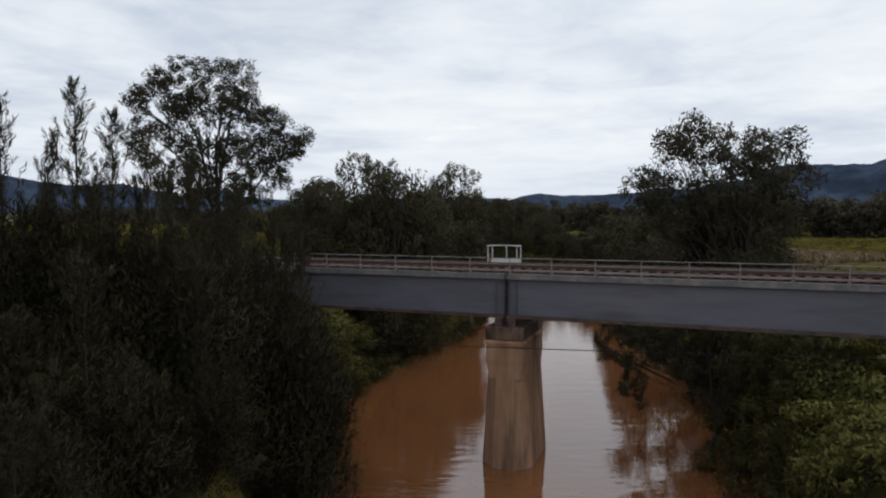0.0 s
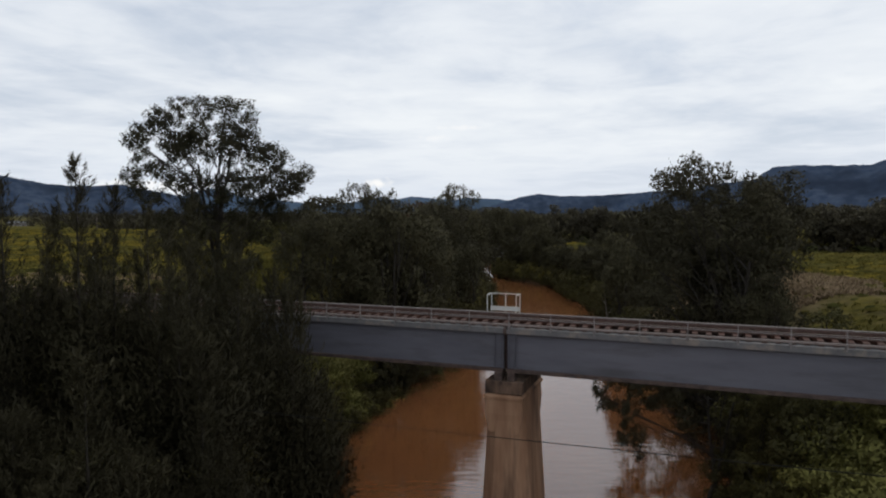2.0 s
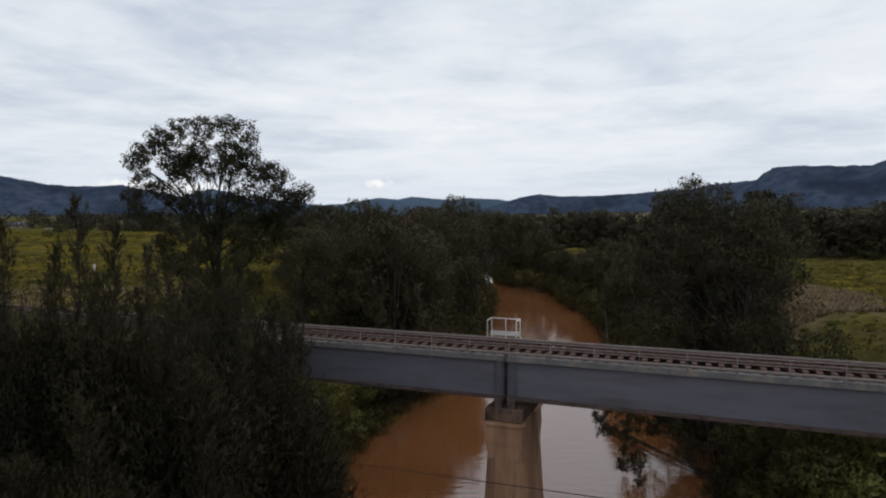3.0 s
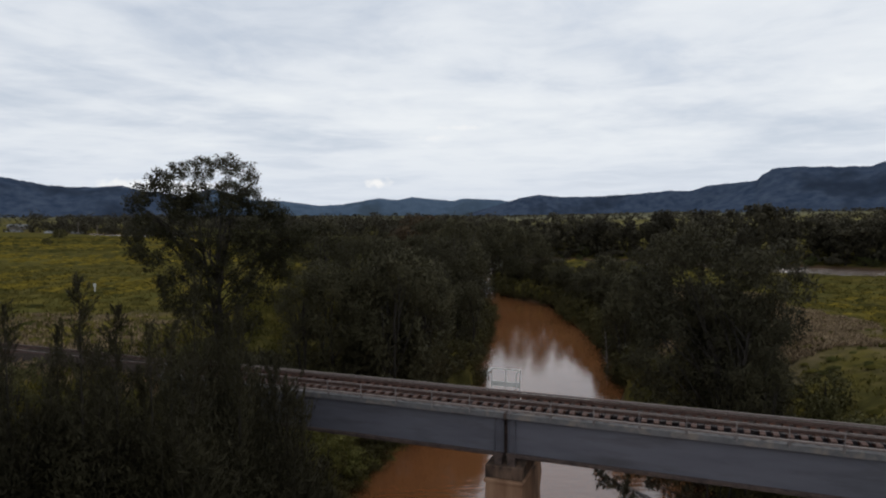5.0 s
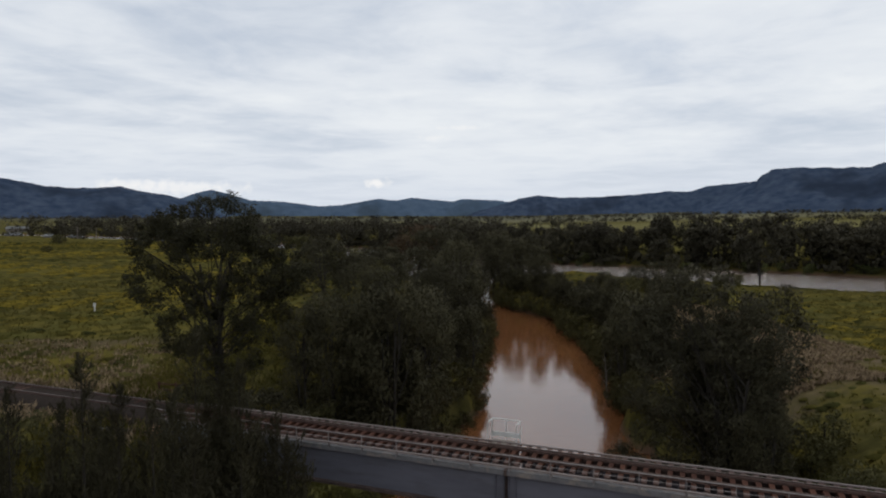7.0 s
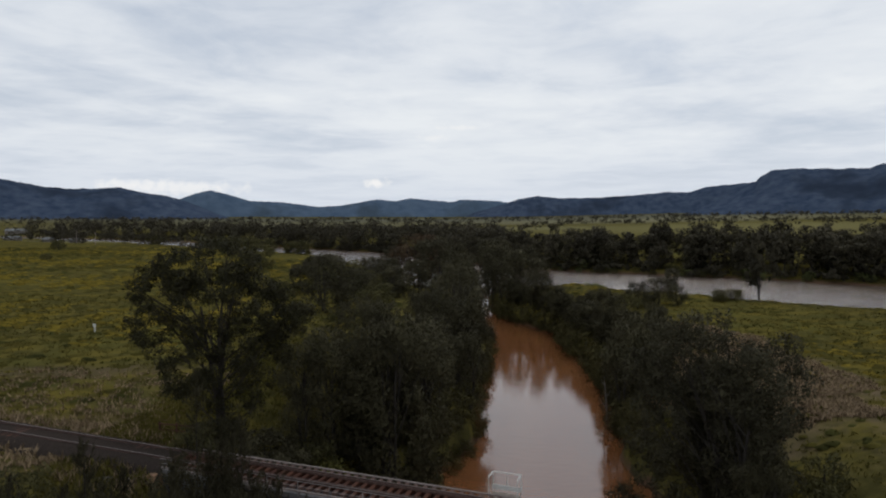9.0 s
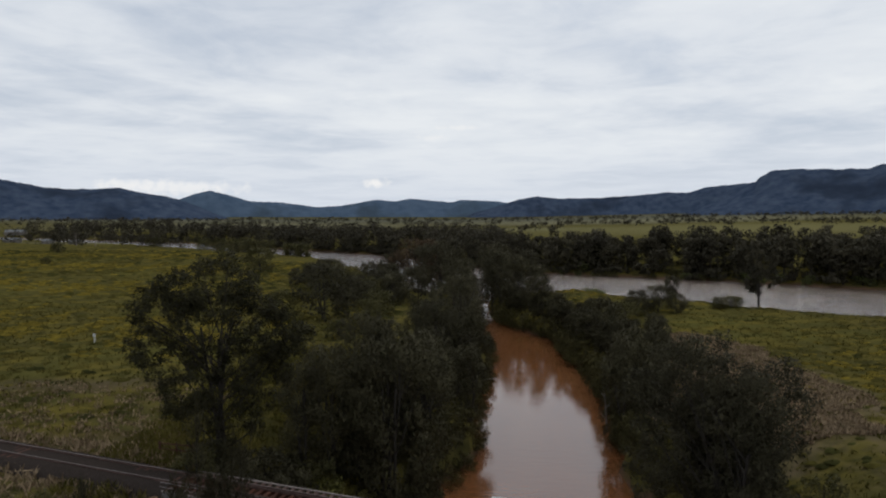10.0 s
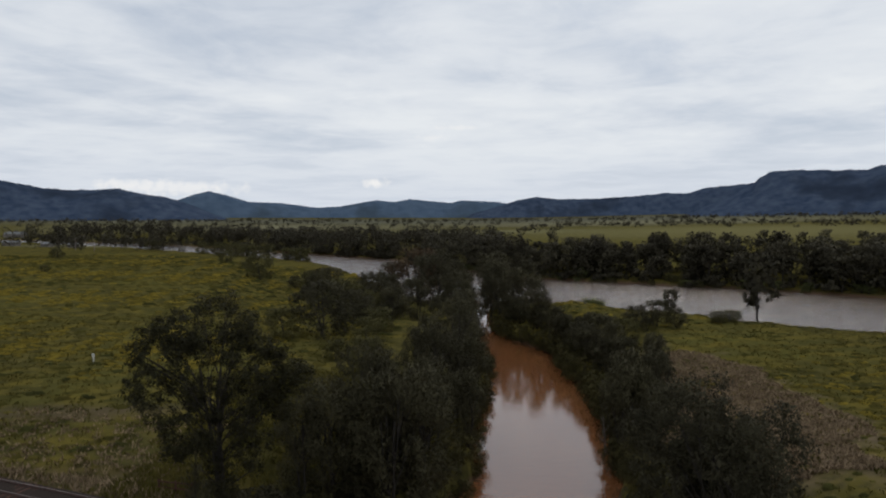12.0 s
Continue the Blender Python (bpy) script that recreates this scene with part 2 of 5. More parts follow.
def sleeper_material():
    """Timber rusted and oiled between the rails, greyed at its open ends."""
    m = material("weathered_sleeper_timber", [(0.3, (0.042, 0.018, 0.013)), (0.7, (0.085, 0.039, 0.029))], scale=5, rough=0.9, bump=0.4, per_object=0.25, stretch=(3, 0.4, 3), spec=0.08)
    n, l = m.node_tree.nodes, m.node_tree.links
    b = n["Principled BSDF"]
    brown = b.inputs["Base Color"].links[0].from_socket
    where = n.new("ShaderNodeSeparateXYZ")
    l.new(n.new("ShaderNodeTexCoord").outputs["Object"], where.inputs[0])
    out = n.new("ShaderNodeMath")
    out.operation = "ABSOLUTE"
    l.new(where.outputs[1], out.inputs[0])
    end = n.new("ShaderNodeMapRange")
    end.inputs["From Min"].default_value, end.inputs["From Max"].default_value = 1.08, 1.20
    l.new(out.outputs[0], end.inputs["Value"])
    x = n.new("ShaderNodeMix")
    x.data_type = "RGBA"
    l.new(end.outputs[0], x.inputs[0])
    l.new(brown, x.inputs[6])
    x.inputs[7].default_value = (0.105, 0.068, 0.058, 1)
    l.new(x.outputs[2], b.inputs["Base Color"])
    return m


SLEEPER_WOOD = sleeper_material()


def ground_material():
    m = material("pasture", [(0.32, (0.033, 0.031, 0.011)), (0.5, (0.059, 0.053, 0.018)), (0.66, (0.102, 0.086, 0.029))], scale=0.55, detail=8, rough=0.95, bump=0.5, bump_scale=2.2,
                 coords="World", stain=(0.084, 0.078, 0.022), stain_scale=0.028, stain_range=(0.5, 0.7), spec=0.0)
    n, l = m.node_tree.nodes, m.node_tree.links
    b = n["Principled BSDF"]
    grass = b.inputs["Base Color"].links[0].from_socket
    geo = n.new("ShaderNodeNewGeometry")
    # yellow weed patches
    mp = n.new("ShaderNodeMapping")
    mp.inputs["Scale"].default_value = (0.13, 0.26, 0.1)
    l.new(geo.outputs["Position"], mp.inputs[0])
    t = n.new("ShaderNodeTexNoise")
    t.inputs["Scale"].default_value, t.inputs["Detail"].default_value, t.inputs["Roughness"].default_value = 1.0, 8, 0.65
    l.new(mp.outputs[0], t.inputs["Vector"])
    r = n.new("ShaderNodeValToRGB")
    r.color_ramp.elements[0].position, r.color_ramp.elements[1].position = 0.48, 0.62
    l.new(t.outputs[0], r.inputs[0])
    x = n.new("ShaderNodeMix")
    x.data_type = "RGBA"
    l.new(r.outputs[0], x.inputs[0])
    l.new(grass, x.inputs[6])
    x.inputs[7].default_value = (0.115, 0.092, 0.022, 1)
    # dry and bare patches of their own shape, the farthest greyed with painted haze
    out = x.outputs[2]
    for cx, cy, rx, ry, tint in ((35.0, 82, 11, 30, (0.165, 0.120, 0.084, 1)), (0, 2100, 3000, 800, (0.105, 0.105, 0.080, 1)), (-44, 73, 17, 3.5, (0.085, 0.066, 0.04, 1)), (-38, 54, 26, 3.6, (0.060, 0.045, 0.026, 1)), (430, 880, 420, 300, (0.150, 0.135, 0.060, 1)), (-330, 660, 170, 30, (0.14, 0.13, 0.075, 1)), (-350, 1250, 420, 330, (0.16, 0.15, 0.095, 1)), (60, 1000, 200, 120, (0.15, 0.14, 0.075, 1)), (500, 1500, 600, 300, (0.16, 0.15, 0.095, 1)), (-26, 52, 12, 4, (0.085, 0.07, 0.035, 1))):
        vm = n.new("ShaderNodeVectorMath")
        vm.operation = "SUBTRACT"
        l.new(geo.outputs["Position"], vm.inputs[0])
        vm.inputs[1].default_value = (cx, cy, 0)
        vs = n.new("ShaderNodeVectorMath")
        vs.operation = "MULTIPLY"
        l.new(vm.outputs[0], vs.inputs[0])
        vs.inputs[1].default_value = (1 / rx, 1 / ry, 0)
        ln = n.new("ShaderNodeVectorMath")
        ln.operation = "LENGTH"
        l.new(vs.outputs[0], ln.inputs[0])
        nz = n.new("ShaderNodeTexNoise")
        nz.inputs["Scale"].default_value, nz.inputs["Detail"].default_value, nz.inputs["Roughness"].default_value = 0.22, 7, 0.65
        l.new(geo.outputs["Position"], nz.inputs["Vector"])
        ma = n.new("ShaderNodeMath")
        ma.operation = "MULTIPLY_ADD"
        l.new(nz.outputs[0], ma.inputs[0])
        ma.inputs[1].default_value = -2.2
        l.new(ln.outputs["Value"], ma.inputs[2])
        rg = n.new("ShaderNodeMapRange")
        rg.inputs["From Min"].default_value, rg.inputs["From Max"].default_value, rg.inputs["To Max"].default_value = 0.05, -0.75, 0.85
        l.new(ma.outputs[0], rg.inputs["Value"])
        pm = n.new("ShaderNodeMix")
        pm.data_type = "RGBA"
        l.new(rg.outputs[0], pm.inputs[0])
        l.new(out, pm.inputs[6])
        pm.inputs[7].default_value = tint
        out = pm.outputs[2]
    # bare earth near the water line and on steep faces
    sp = n.new("ShaderNodeSeparateXYZ")
    l.new(geo.outputs["Position"], sp.inputs[0])
    wob = n.new("ShaderNodeTexNoise")
    wob.inputs["Scale"].default_value, wob.inputs["Detail"].default_value = 0.5, 5
    l.new(geo.outputs["Position"], wob.inputs["Vector"])
    add = n.new("ShaderNodeMath")
    add.operation = "MULTIPLY_ADD"
    l.new(wob.outputs[0], add.inputs[0])
    add.inputs[1].default_value = -3.0
    l.new(sp.outputs[2], add.inputs[2])
    mr = n.new("ShaderNodeMapRange")
    mr.inputs["From Min"].default_value, mr.inputs["From Max"].default_value = 0.2, -0.7
    l.new(add.outputs[0], mr.inputs["Value"])
    y = n.new("ShaderNodeMix")
    y.data_type = "RGBA"
    l.new(mr.outputs[0], y.inputs[0])
    l.new(out, y.inputs[6])
    y.inputs[7].default_value = (0.10, 0.062, 0.04, 1)
    l.new(y.outputs[2], b.inputs["Base Color"])
    return m


PASTURE = ground_material()


def water_material():
    m = bpy.data.materials.new("muddy_flood_water")
    m.use_nodes = True
    n, l = m.node_tree.nodes, m.node_tree.links
    b = n["Principled BSDF"]
    geo = n.new("ShaderNodeNewGeometry")
    t = n.new("ShaderNodeTexNoise")
    t.inputs["Scale"].default_value, t.inputs["Detail"].default_value = 0.05, 6
    l.new(geo.outputs["Position"], t.inputs["Vector"])
    r = n.new("ShaderNodeValToRGB")
    r.color_ramp.elements[0].position, r.color_ramp.elements[0].color = 0.35, (0.150, 0.057, 0.021, 1)
    r.color_ramp.elements[1].position, r.color_ramp.elements[1].color = 0.68, (0.190, 0.078, 0.031, 1)
    l.new(t.outputs[0], r.inputs[0])
    l.new(r.outputs[0], b.inputs["Base Color"])
    b.inputs["Roughness"].default_value, b.inputs["IOR"].default_value = 0.035, 2.05
    mp = n.new("ShaderNodeMapping")
    mp.inputs["Scale"].default_value = (0.55, 1.3, 1)
    l.new(geo.outputs["Position"], mp.inputs[0])
    w = n.new("ShaderNodeTexNoise")
    w.inputs["Scale"].default_value, w.inputs["Detail"].default_value, w.inputs["Roughness"].default_value = 1.2, 3, 0.5
    l.new(mp.outputs[0], w.inputs["Vector"])
    bp = n.new("ShaderNodeBump")
    bp.inputs["Distance"].default_value = 0.4
    # the open river runs rougher than the creek
    where = n.new("ShaderNodeSeparateXYZ")
    l.new(geo.outputs["Position"], where.inputs[0])
    ranges = []
    for axis, lo, hi in ((0, 36.0, 56.0), (1, 222.0, 262.0)):
        mr = n.new("ShaderNodeMapRange")
        mr.inputs["From Min"].default_value, mr.inputs["From Max"].default_value = lo, hi
        l.new(where.outputs[axis], mr.inputs["Value"])
        ranges.append(mr.outputs[0])
    mx = n.new("ShaderNodeMath")
    mx.operation = "MAXIMUM"
    l.new(ranges[0], mx.inputs[0])
    l.new(ranges[1], mx.inputs[1])
    for target, lo, hi in ((bp.inputs["Strength"], 0.05, 1.0), (b.inputs["Roughness"], 0.03, 0.16)):
        mr = n.new("ShaderNodeMapRange")
        mr.inputs["To Min"].default_value, mr.inputs["To Max"].default_value = lo, hi
        l.new(mx.outputs[0], mr.inputs["Value"])
        l.new(mr.outputs[0], target)
    # the sky's grey and the ripple streaks are painted into the river's colour
    river_sheen = n.new("ShaderNodeMix")
    river_sheen.data_type = "RGBA"
    l.new(mx.outputs[0], river_sheen.inputs[0])
    l.new(r.outputs[0], river_sheen.inputs[6])
    streaked = n.new("ShaderNodeValToRGB")
    streaked.color_ramp.elements[0].position, streaked.color_ramp.elements[0].color = 0.38, (0.070, 0.047, 0.036, 1)
    streaked.color_ramp.elements[1].position, streaked.color_ramp.elements[1].color = 0.64, (0.175, 0.130, 0.105, 1)
    l.new(streaked.outputs[0], river_sheen.inputs[7])
    l.new(river_sheen.outputs[2], b.inputs["Base Color"])
    mp2 = n.new("ShaderNodeMapping")
    mp2.inputs["Scale"].default_value, mp2.inputs["Rotation"].default_value = (0.05, 0.22, 1), (0, 0, radians(-40))
    l.new(geo.outputs["Position"], mp2.inputs[0])
    w2 = n.new("ShaderNodeTexNoise")
    w2.inputs["Scale"].default_value, w2.inputs["Detail"].default_value, w2.inputs["Roughness"].default_value = 1.3, 8, 0.7
    l.new(mp2.outputs[0], w2.inputs["Vector"])
    l.new(w2.outputs[0], streaked.inputs[0])
    sm = n.new("ShaderNodeMath")
    sm.operation = "MULTIPLY_ADD"
    l.new(w2.outputs[0], sm.inputs[0])
    l.new(mx.outputs[0], sm.inputs[1])
    l.new(w.outputs[0], sm.inputs[2])
    l.new(sm.outputs[0], bp.inputs["Height"])
    l.new(bp.outputs[0], b.inputs["Normal"])
    return m


WATER = water_material()


# ---------------------------------------------------------------- mesh helpers
def part(name, bm, mat, parent=None, label=""):
    """Links a bmesh or a mesh as one object under its thing."""
    if isinstance(bm, bmesh.types.BMesh):
        me = bpy.data.meshes.new(name)
        bm.to_mesh(me)
        bm.free()
    else:
        me = bm
    if mat and not me.materials:
        me.materials.append(mat)
    ob = new(name, me)
    if parent:
        ob.parent = parent
    return tagged(ob, label) if label else ob


def grid_mesh(name, verts, faces, smooth=False, normals=None):
    me = bpy.data.meshes.new(name)
    me.from_pydata(np.asarray(verts, float).tolist(), [], np.asarray(faces).tolist())
    if smooth or normals is not None:
        me.shade_smooth()
    if normals is not None:      # foliage takes the roundness of its clumps
        me.normals_split_custom_set_from_vertices(normals.tolist())
    return me


def unit(v):
    return v / (np.linalg.norm(v, axis=-1, keepdims=True) + 1e-9)


def box(bm, x0, x1, y0, y1, z0, z1, bevel=0.0):
    made = bmesh.ops.create_cube(bm, size=1.0, matrix=Matrix.Translation(((x0 + x1) / 2, (y0 + y1) / 2, (z0 + z1) / 2)) @ Matrix.Diagonal((x1 - x0, y1 - y0, z1 - z0, 1)))
    if bevel:
        edges = list({e for v in made["verts"] for e in v.link_edges})
        bmesh.ops.bevel(bm, geom=edges, offset=bevel, segments=1, affect="EDGES")
    return bm


def tube(points, radii, sides=6):
    """Vertices and quads of a tapered tube along a line."""
    p, r = np.asarray(points, float), np.asarray(radii, float)
    d = np.gradient(p, axis=0)
    d /= np.linalg.norm(d, axis=1, keepdims=True) + 1e-9
    ref = np.where(np.abs(d[:, 2:3]) > 0.9, np.array([[1.0, 0, 0]]), np.array([[0, 0, 1.0]]))
    a = np.cross(d, ref)
    a /= np.linalg.norm(a, axis=1, keepdims=True) + 1e-9
    b = np.cross(d, a)
    k = np.arange(sides) * 2 * np.pi / sides
    v = p[:, None] + r[:, None, None] * (np.cos(k)[None, :, None] * a[:, None] + np.sin(k)[None, :, None] * b[:, None])
    i, j = np.meshgrid(np.arange(len(p) - 1), np.arange(sides), indexing="ij")
    j2 = (j + 1) % sides
    f = np.stack([i * sides + j, i * sides + j2, (i + 1) * sides + j2, (i + 1) * sides + j], -1).reshape(-1, 4)
    return v.reshape(-1, 3), f


def joined(pieces):
    vs, fs, n = [], [], 0
    for v, f in pieces:
        vs.append(v)
        fs.append(f + n)
        n += len(v)
    return np.concatenate(vs), np.concatenate(fs)


# ---------------------------------------------------------------- terrain
CREEK = np.array([(3, -400, 13), (3, -20, 12.5), (3, 20, 11.2), (3.2, 33, 11.4), (5.6, 45, 12.6), (6.6, 54, 13.2), (12, 74, 9), (15.5, 96, 9.2), (17.8, 120, 9.0), (17.0, 142, 8.0), (14.2, 160, 6.2), (11.2, 178, 4.6), (9.4, 200, 4.2), (10, 235, 4.8), (13, 280, 8), (18, 330, 14)], float)
RIVER = np.array([(480, -120, 50), (260, 100, 48), (139, 200, 61), (91, 237, 58), (59, 258, 58), (33, 277, 55), (6, 320, 38), (-30, 396, 28), (-58, 462, 29), (-118, 522, 28), (-305, 700, 34), (-560, 860, 40), (-1100, 1000, 40)], float)


def beyond(line, x, y):
    """Signed distance past the edge of a channel (negative in it)."""
    best = np.full(np.shape(x), 1e9)
    for (ax, ay, aw), (bx, by, bw) in zip(line[:-1], line[1:]):
        dx, dy = bx - ax, by - ay
        s = np.clip(((x - ax) * dx + (y - ay) * dy) / (dx * dx + dy * dy), 0, 1)
        best = np.minimum(best, np.hypot(x - ax - s * dx, y - ay - s * dy) - (aw + s * (bw - aw)))
    return best


def step(a, b, v):
    s = np.clip((v - a) / (b - a), 0, 1)
    return s * s * (3 - 2 * s)


BA = radians(21.0)                                # the railway's heading
BX, BY = 3.3, 33.9                                # foot of the near girder at the pier
LEFT_END, RIGHT_END = -23.0, 21.5


def ripple(x, y, seed):
    """A cheap sum of waves, for unevenness."""
    g = np.random.RandomState(seed)
    out = 0
    for k in range(7):
        a, w = g.uniform(0, 6.28), 1.7 ** k
        out = out + np.sin((x * np.cos(a) + y * np.sin(a)) * w + g.uniform(0, 6.28)) / w ** 0.8
    return out


def land(x, y):
    x, y = np.asarray(x, float), np.asarray(y, float)
    wig = 0.9 * ripple(x * 0.12, y * 0.12, 5)
    dc, dr = beyond(CREEK, x, y) + wig, beyond(RIVER, x, y) + 1.5 * wig
    r = np.hypot(x, y)
    far_side = step(0, 80, (x * 0.55 + y * 0.83) - 285 + 0.25 * np.minimum(x, 0))
    top = 9.6 - 4.2 * far_side + np.maximum(r - 450, 0) * (0.009 + 0.012 * step(0.0, 0.6, x / (r + 1))) * step(0, 1, y / 100)
    top = top + 0.35 * ripple(x * 0.03, y * 0.03, 2) + 0.09 * ripple(x * 0.4, y * 0.4, 3) * step(900, 200, r) + 0.07 * ripple(x * 0.9, y * 1.5, 13) * step(260, 120, r)
    d = np.minimum(dc, dr)
    steep = 0.42 * step(0.0, 1.4, dc) + 0.58 * step(1.0, 15.0, dc)
    gentle = 0.12 * step(0.0, 4.0, dr) + 0.88 * np.clip((dr - 1.0) / 30.0, 0, 1) ** 0.9
    # a low flood flat between the pasture's crest and the river
    back = 0.28 * np.clip(-x - 120, 0, 260)
    flat = 0.28 * step(0.0, 8.0, dr) + 0.72 * step(35.0, 88.0, dr - back)
    gentle = gentle + (np.minimum(gentle, flat) - gentle) * step(0.0, -50.0, x + 0.25 * (y - 300)) * (1 - far_side)
    h = top * np.minimum(steep, gentle) - 2.2 * step(0.6, -5.0, d)
    # the railway's bed
    u, v = (x - BX) * math.cos(BA) - (y - BY) * math.sin(BA), (x - BX) * math.sin(BA) + (y - BY) * math.cos(BA) - 1.6
    bed = (1 - step(2.6, 6.0, np.abs(v))) * np.maximum(step(LEFT_END + 2.5, LEFT_END - 2, u), step(RIGHT_END - 2.5, RIGHT_END + 2, u)) * step(1500, 1000, np.abs(u))
    return h + (10.25 - h) * bed


def stretched(lo, a, b, hi, fine_step, growth):
    mid = list(np.arange(a, b + 1e-6, fine_step))
    s, out = fine_step, []
    while mid[-1] < hi:
        s *= growth
        mid.append(mid[-1] + s)
    s = fine_step
    while mid[0] > lo:
        s *= growth
        mid.insert(0, mid[0] - s)
    return np.array(mid)


gx, gy = stretched(-4800, -70, 130, 4800, 1.1, 1.07), stretched(-900, -10, 190, 4900, 1.1, 1.05)
GX, GY = np.meshgrid(gx, gy)
GZ = land(GX, GY)
nx, ny = len(gx), len(gy)
ii, jj = np.meshgrid(np.arange(nx - 1), np.arange(ny - 1))
gf = np.stack([jj * nx + ii, jj * nx + ii + 1, (jj + 1) * nx + ii + 1, (jj + 1) * nx + ii], -1).reshape(-1, 4)
ground = part("ground", grid_mesh("ground", np.stack([GX, GY, GZ], -1).reshape(-1, 3), gf, True), PASTURE)
tagged(ground, "green and yellow flowering pasture with eroded creek banks", "ground", kind="structure")

wm = bmesh.new()
bmesh.ops.create_grid(wm, x_segments=40, y_segments=40, size=1300)
water = part("water", wm, WATER)
water.location = (-100, 400, 0.6)
tagged(water, "muddy brown flooded creek and river reflecting the sky", "water", kind="structure")


def ridge(name, label, dist, depth, profile, seed, rough_amp, mat=HILL):
    """A hill range: profile is (bearing in degrees to the right, top height in metres), at a distance."""
    b = np.radians(np.linspace(profile[0][0], profile[-1][0], 460))
    top = np.interp(np.degrees(b), [p[0] for p in profile], [p[1] for p in profile])
    g = np.linspace(0, 1, 26)
    B, G = np.meshgrid(b, g)
    crest = np.where(G < 0.6, np.sin(np.pi / 2 * np.clip(G / 0.6, 0, 1)) ** 1.6, np.cos(np.pi / 2 * (G - 0.6) / 0.4))
    R = dist + depth * G
    X, Y = R * np.sin(B), R * np.cos(B)
    Z = top[None] * crest * (1 + 0.14 * ripple(X * 0.008, Y * 0.008, seed) * (1 - crest ** 4)) + rough_amp * (ripple(X * 0.09, Y * 0.09, seed + 1) + 0.9 * np.random.RandomState(seed).normal(size=X.shape)) * crest - 15 * (G < 0.01)
    n = len(b)
    i, j = np.meshgrid(np.arange(n - 1), np.arange(len(g) - 1))
    f = np.stack([j * n + i, j * n + i + 1, (j + 1) * n + i + 1, (j + 1) * n + i], -1).reshape(-1, 4)
    ob = part(name, grid_mesh(name, np.stack([X, Y, Z], -1).reshape(-1, 3), f, True), mat)
    return tagged(ob, label, "hill", kind="structure")


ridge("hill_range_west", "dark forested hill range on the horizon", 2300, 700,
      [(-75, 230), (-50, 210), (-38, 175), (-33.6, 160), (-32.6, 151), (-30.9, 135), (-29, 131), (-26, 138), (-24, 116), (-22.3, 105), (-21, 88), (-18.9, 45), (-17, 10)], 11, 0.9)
ridge("hill_peak", "haze-blue pointed hill on the horizon", 3300, 600,
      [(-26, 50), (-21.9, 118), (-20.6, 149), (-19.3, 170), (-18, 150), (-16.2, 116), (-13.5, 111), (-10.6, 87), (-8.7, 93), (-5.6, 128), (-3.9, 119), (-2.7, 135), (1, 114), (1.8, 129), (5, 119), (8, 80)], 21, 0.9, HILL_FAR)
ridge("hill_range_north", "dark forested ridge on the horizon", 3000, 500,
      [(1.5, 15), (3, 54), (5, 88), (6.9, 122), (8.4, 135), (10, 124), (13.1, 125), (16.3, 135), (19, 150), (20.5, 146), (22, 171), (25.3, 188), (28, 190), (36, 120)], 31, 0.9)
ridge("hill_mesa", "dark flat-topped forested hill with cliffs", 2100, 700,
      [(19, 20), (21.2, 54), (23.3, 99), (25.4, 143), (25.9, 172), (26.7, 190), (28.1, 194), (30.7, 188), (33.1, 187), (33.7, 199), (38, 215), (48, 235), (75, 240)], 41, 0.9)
# ---------------------------------------------------------------- vegetation
def leaf_cards(centres, axis, length, width, rng, facing=None):
    """Diamond leaves: a quad each, along axis (per leaf), turned to the side that facing names."""
    n = len(centres)
    axis = axis / (np.linalg.norm(axis, axis=1, keepdims=True) + 1e-9)
    side = np.cross(axis, rng.normal(size=(n, 3)))
    side /= np.linalg.norm(side, axis=1, keepdims=True) + 1e-9
    if facing is not None:
        side *= np.where(np.sum(np.cross(side, axis) * facing, axis=1, keepdims=True) < 0, -1.0, 1.0)
    le = length * rng.uniform(0.6, 1.4, (n, 1))
    wi = width * rng.uniform(0.6, 1.4, (n, 1))
    c = centres
    v = np.stack([c - axis * le / 2, c + side * wi / 2, c + axis * le / 2, c - side * wi / 2], 1).reshape(-1, 3)
    return v, np.arange(4 * n).reshape(-1, 4)


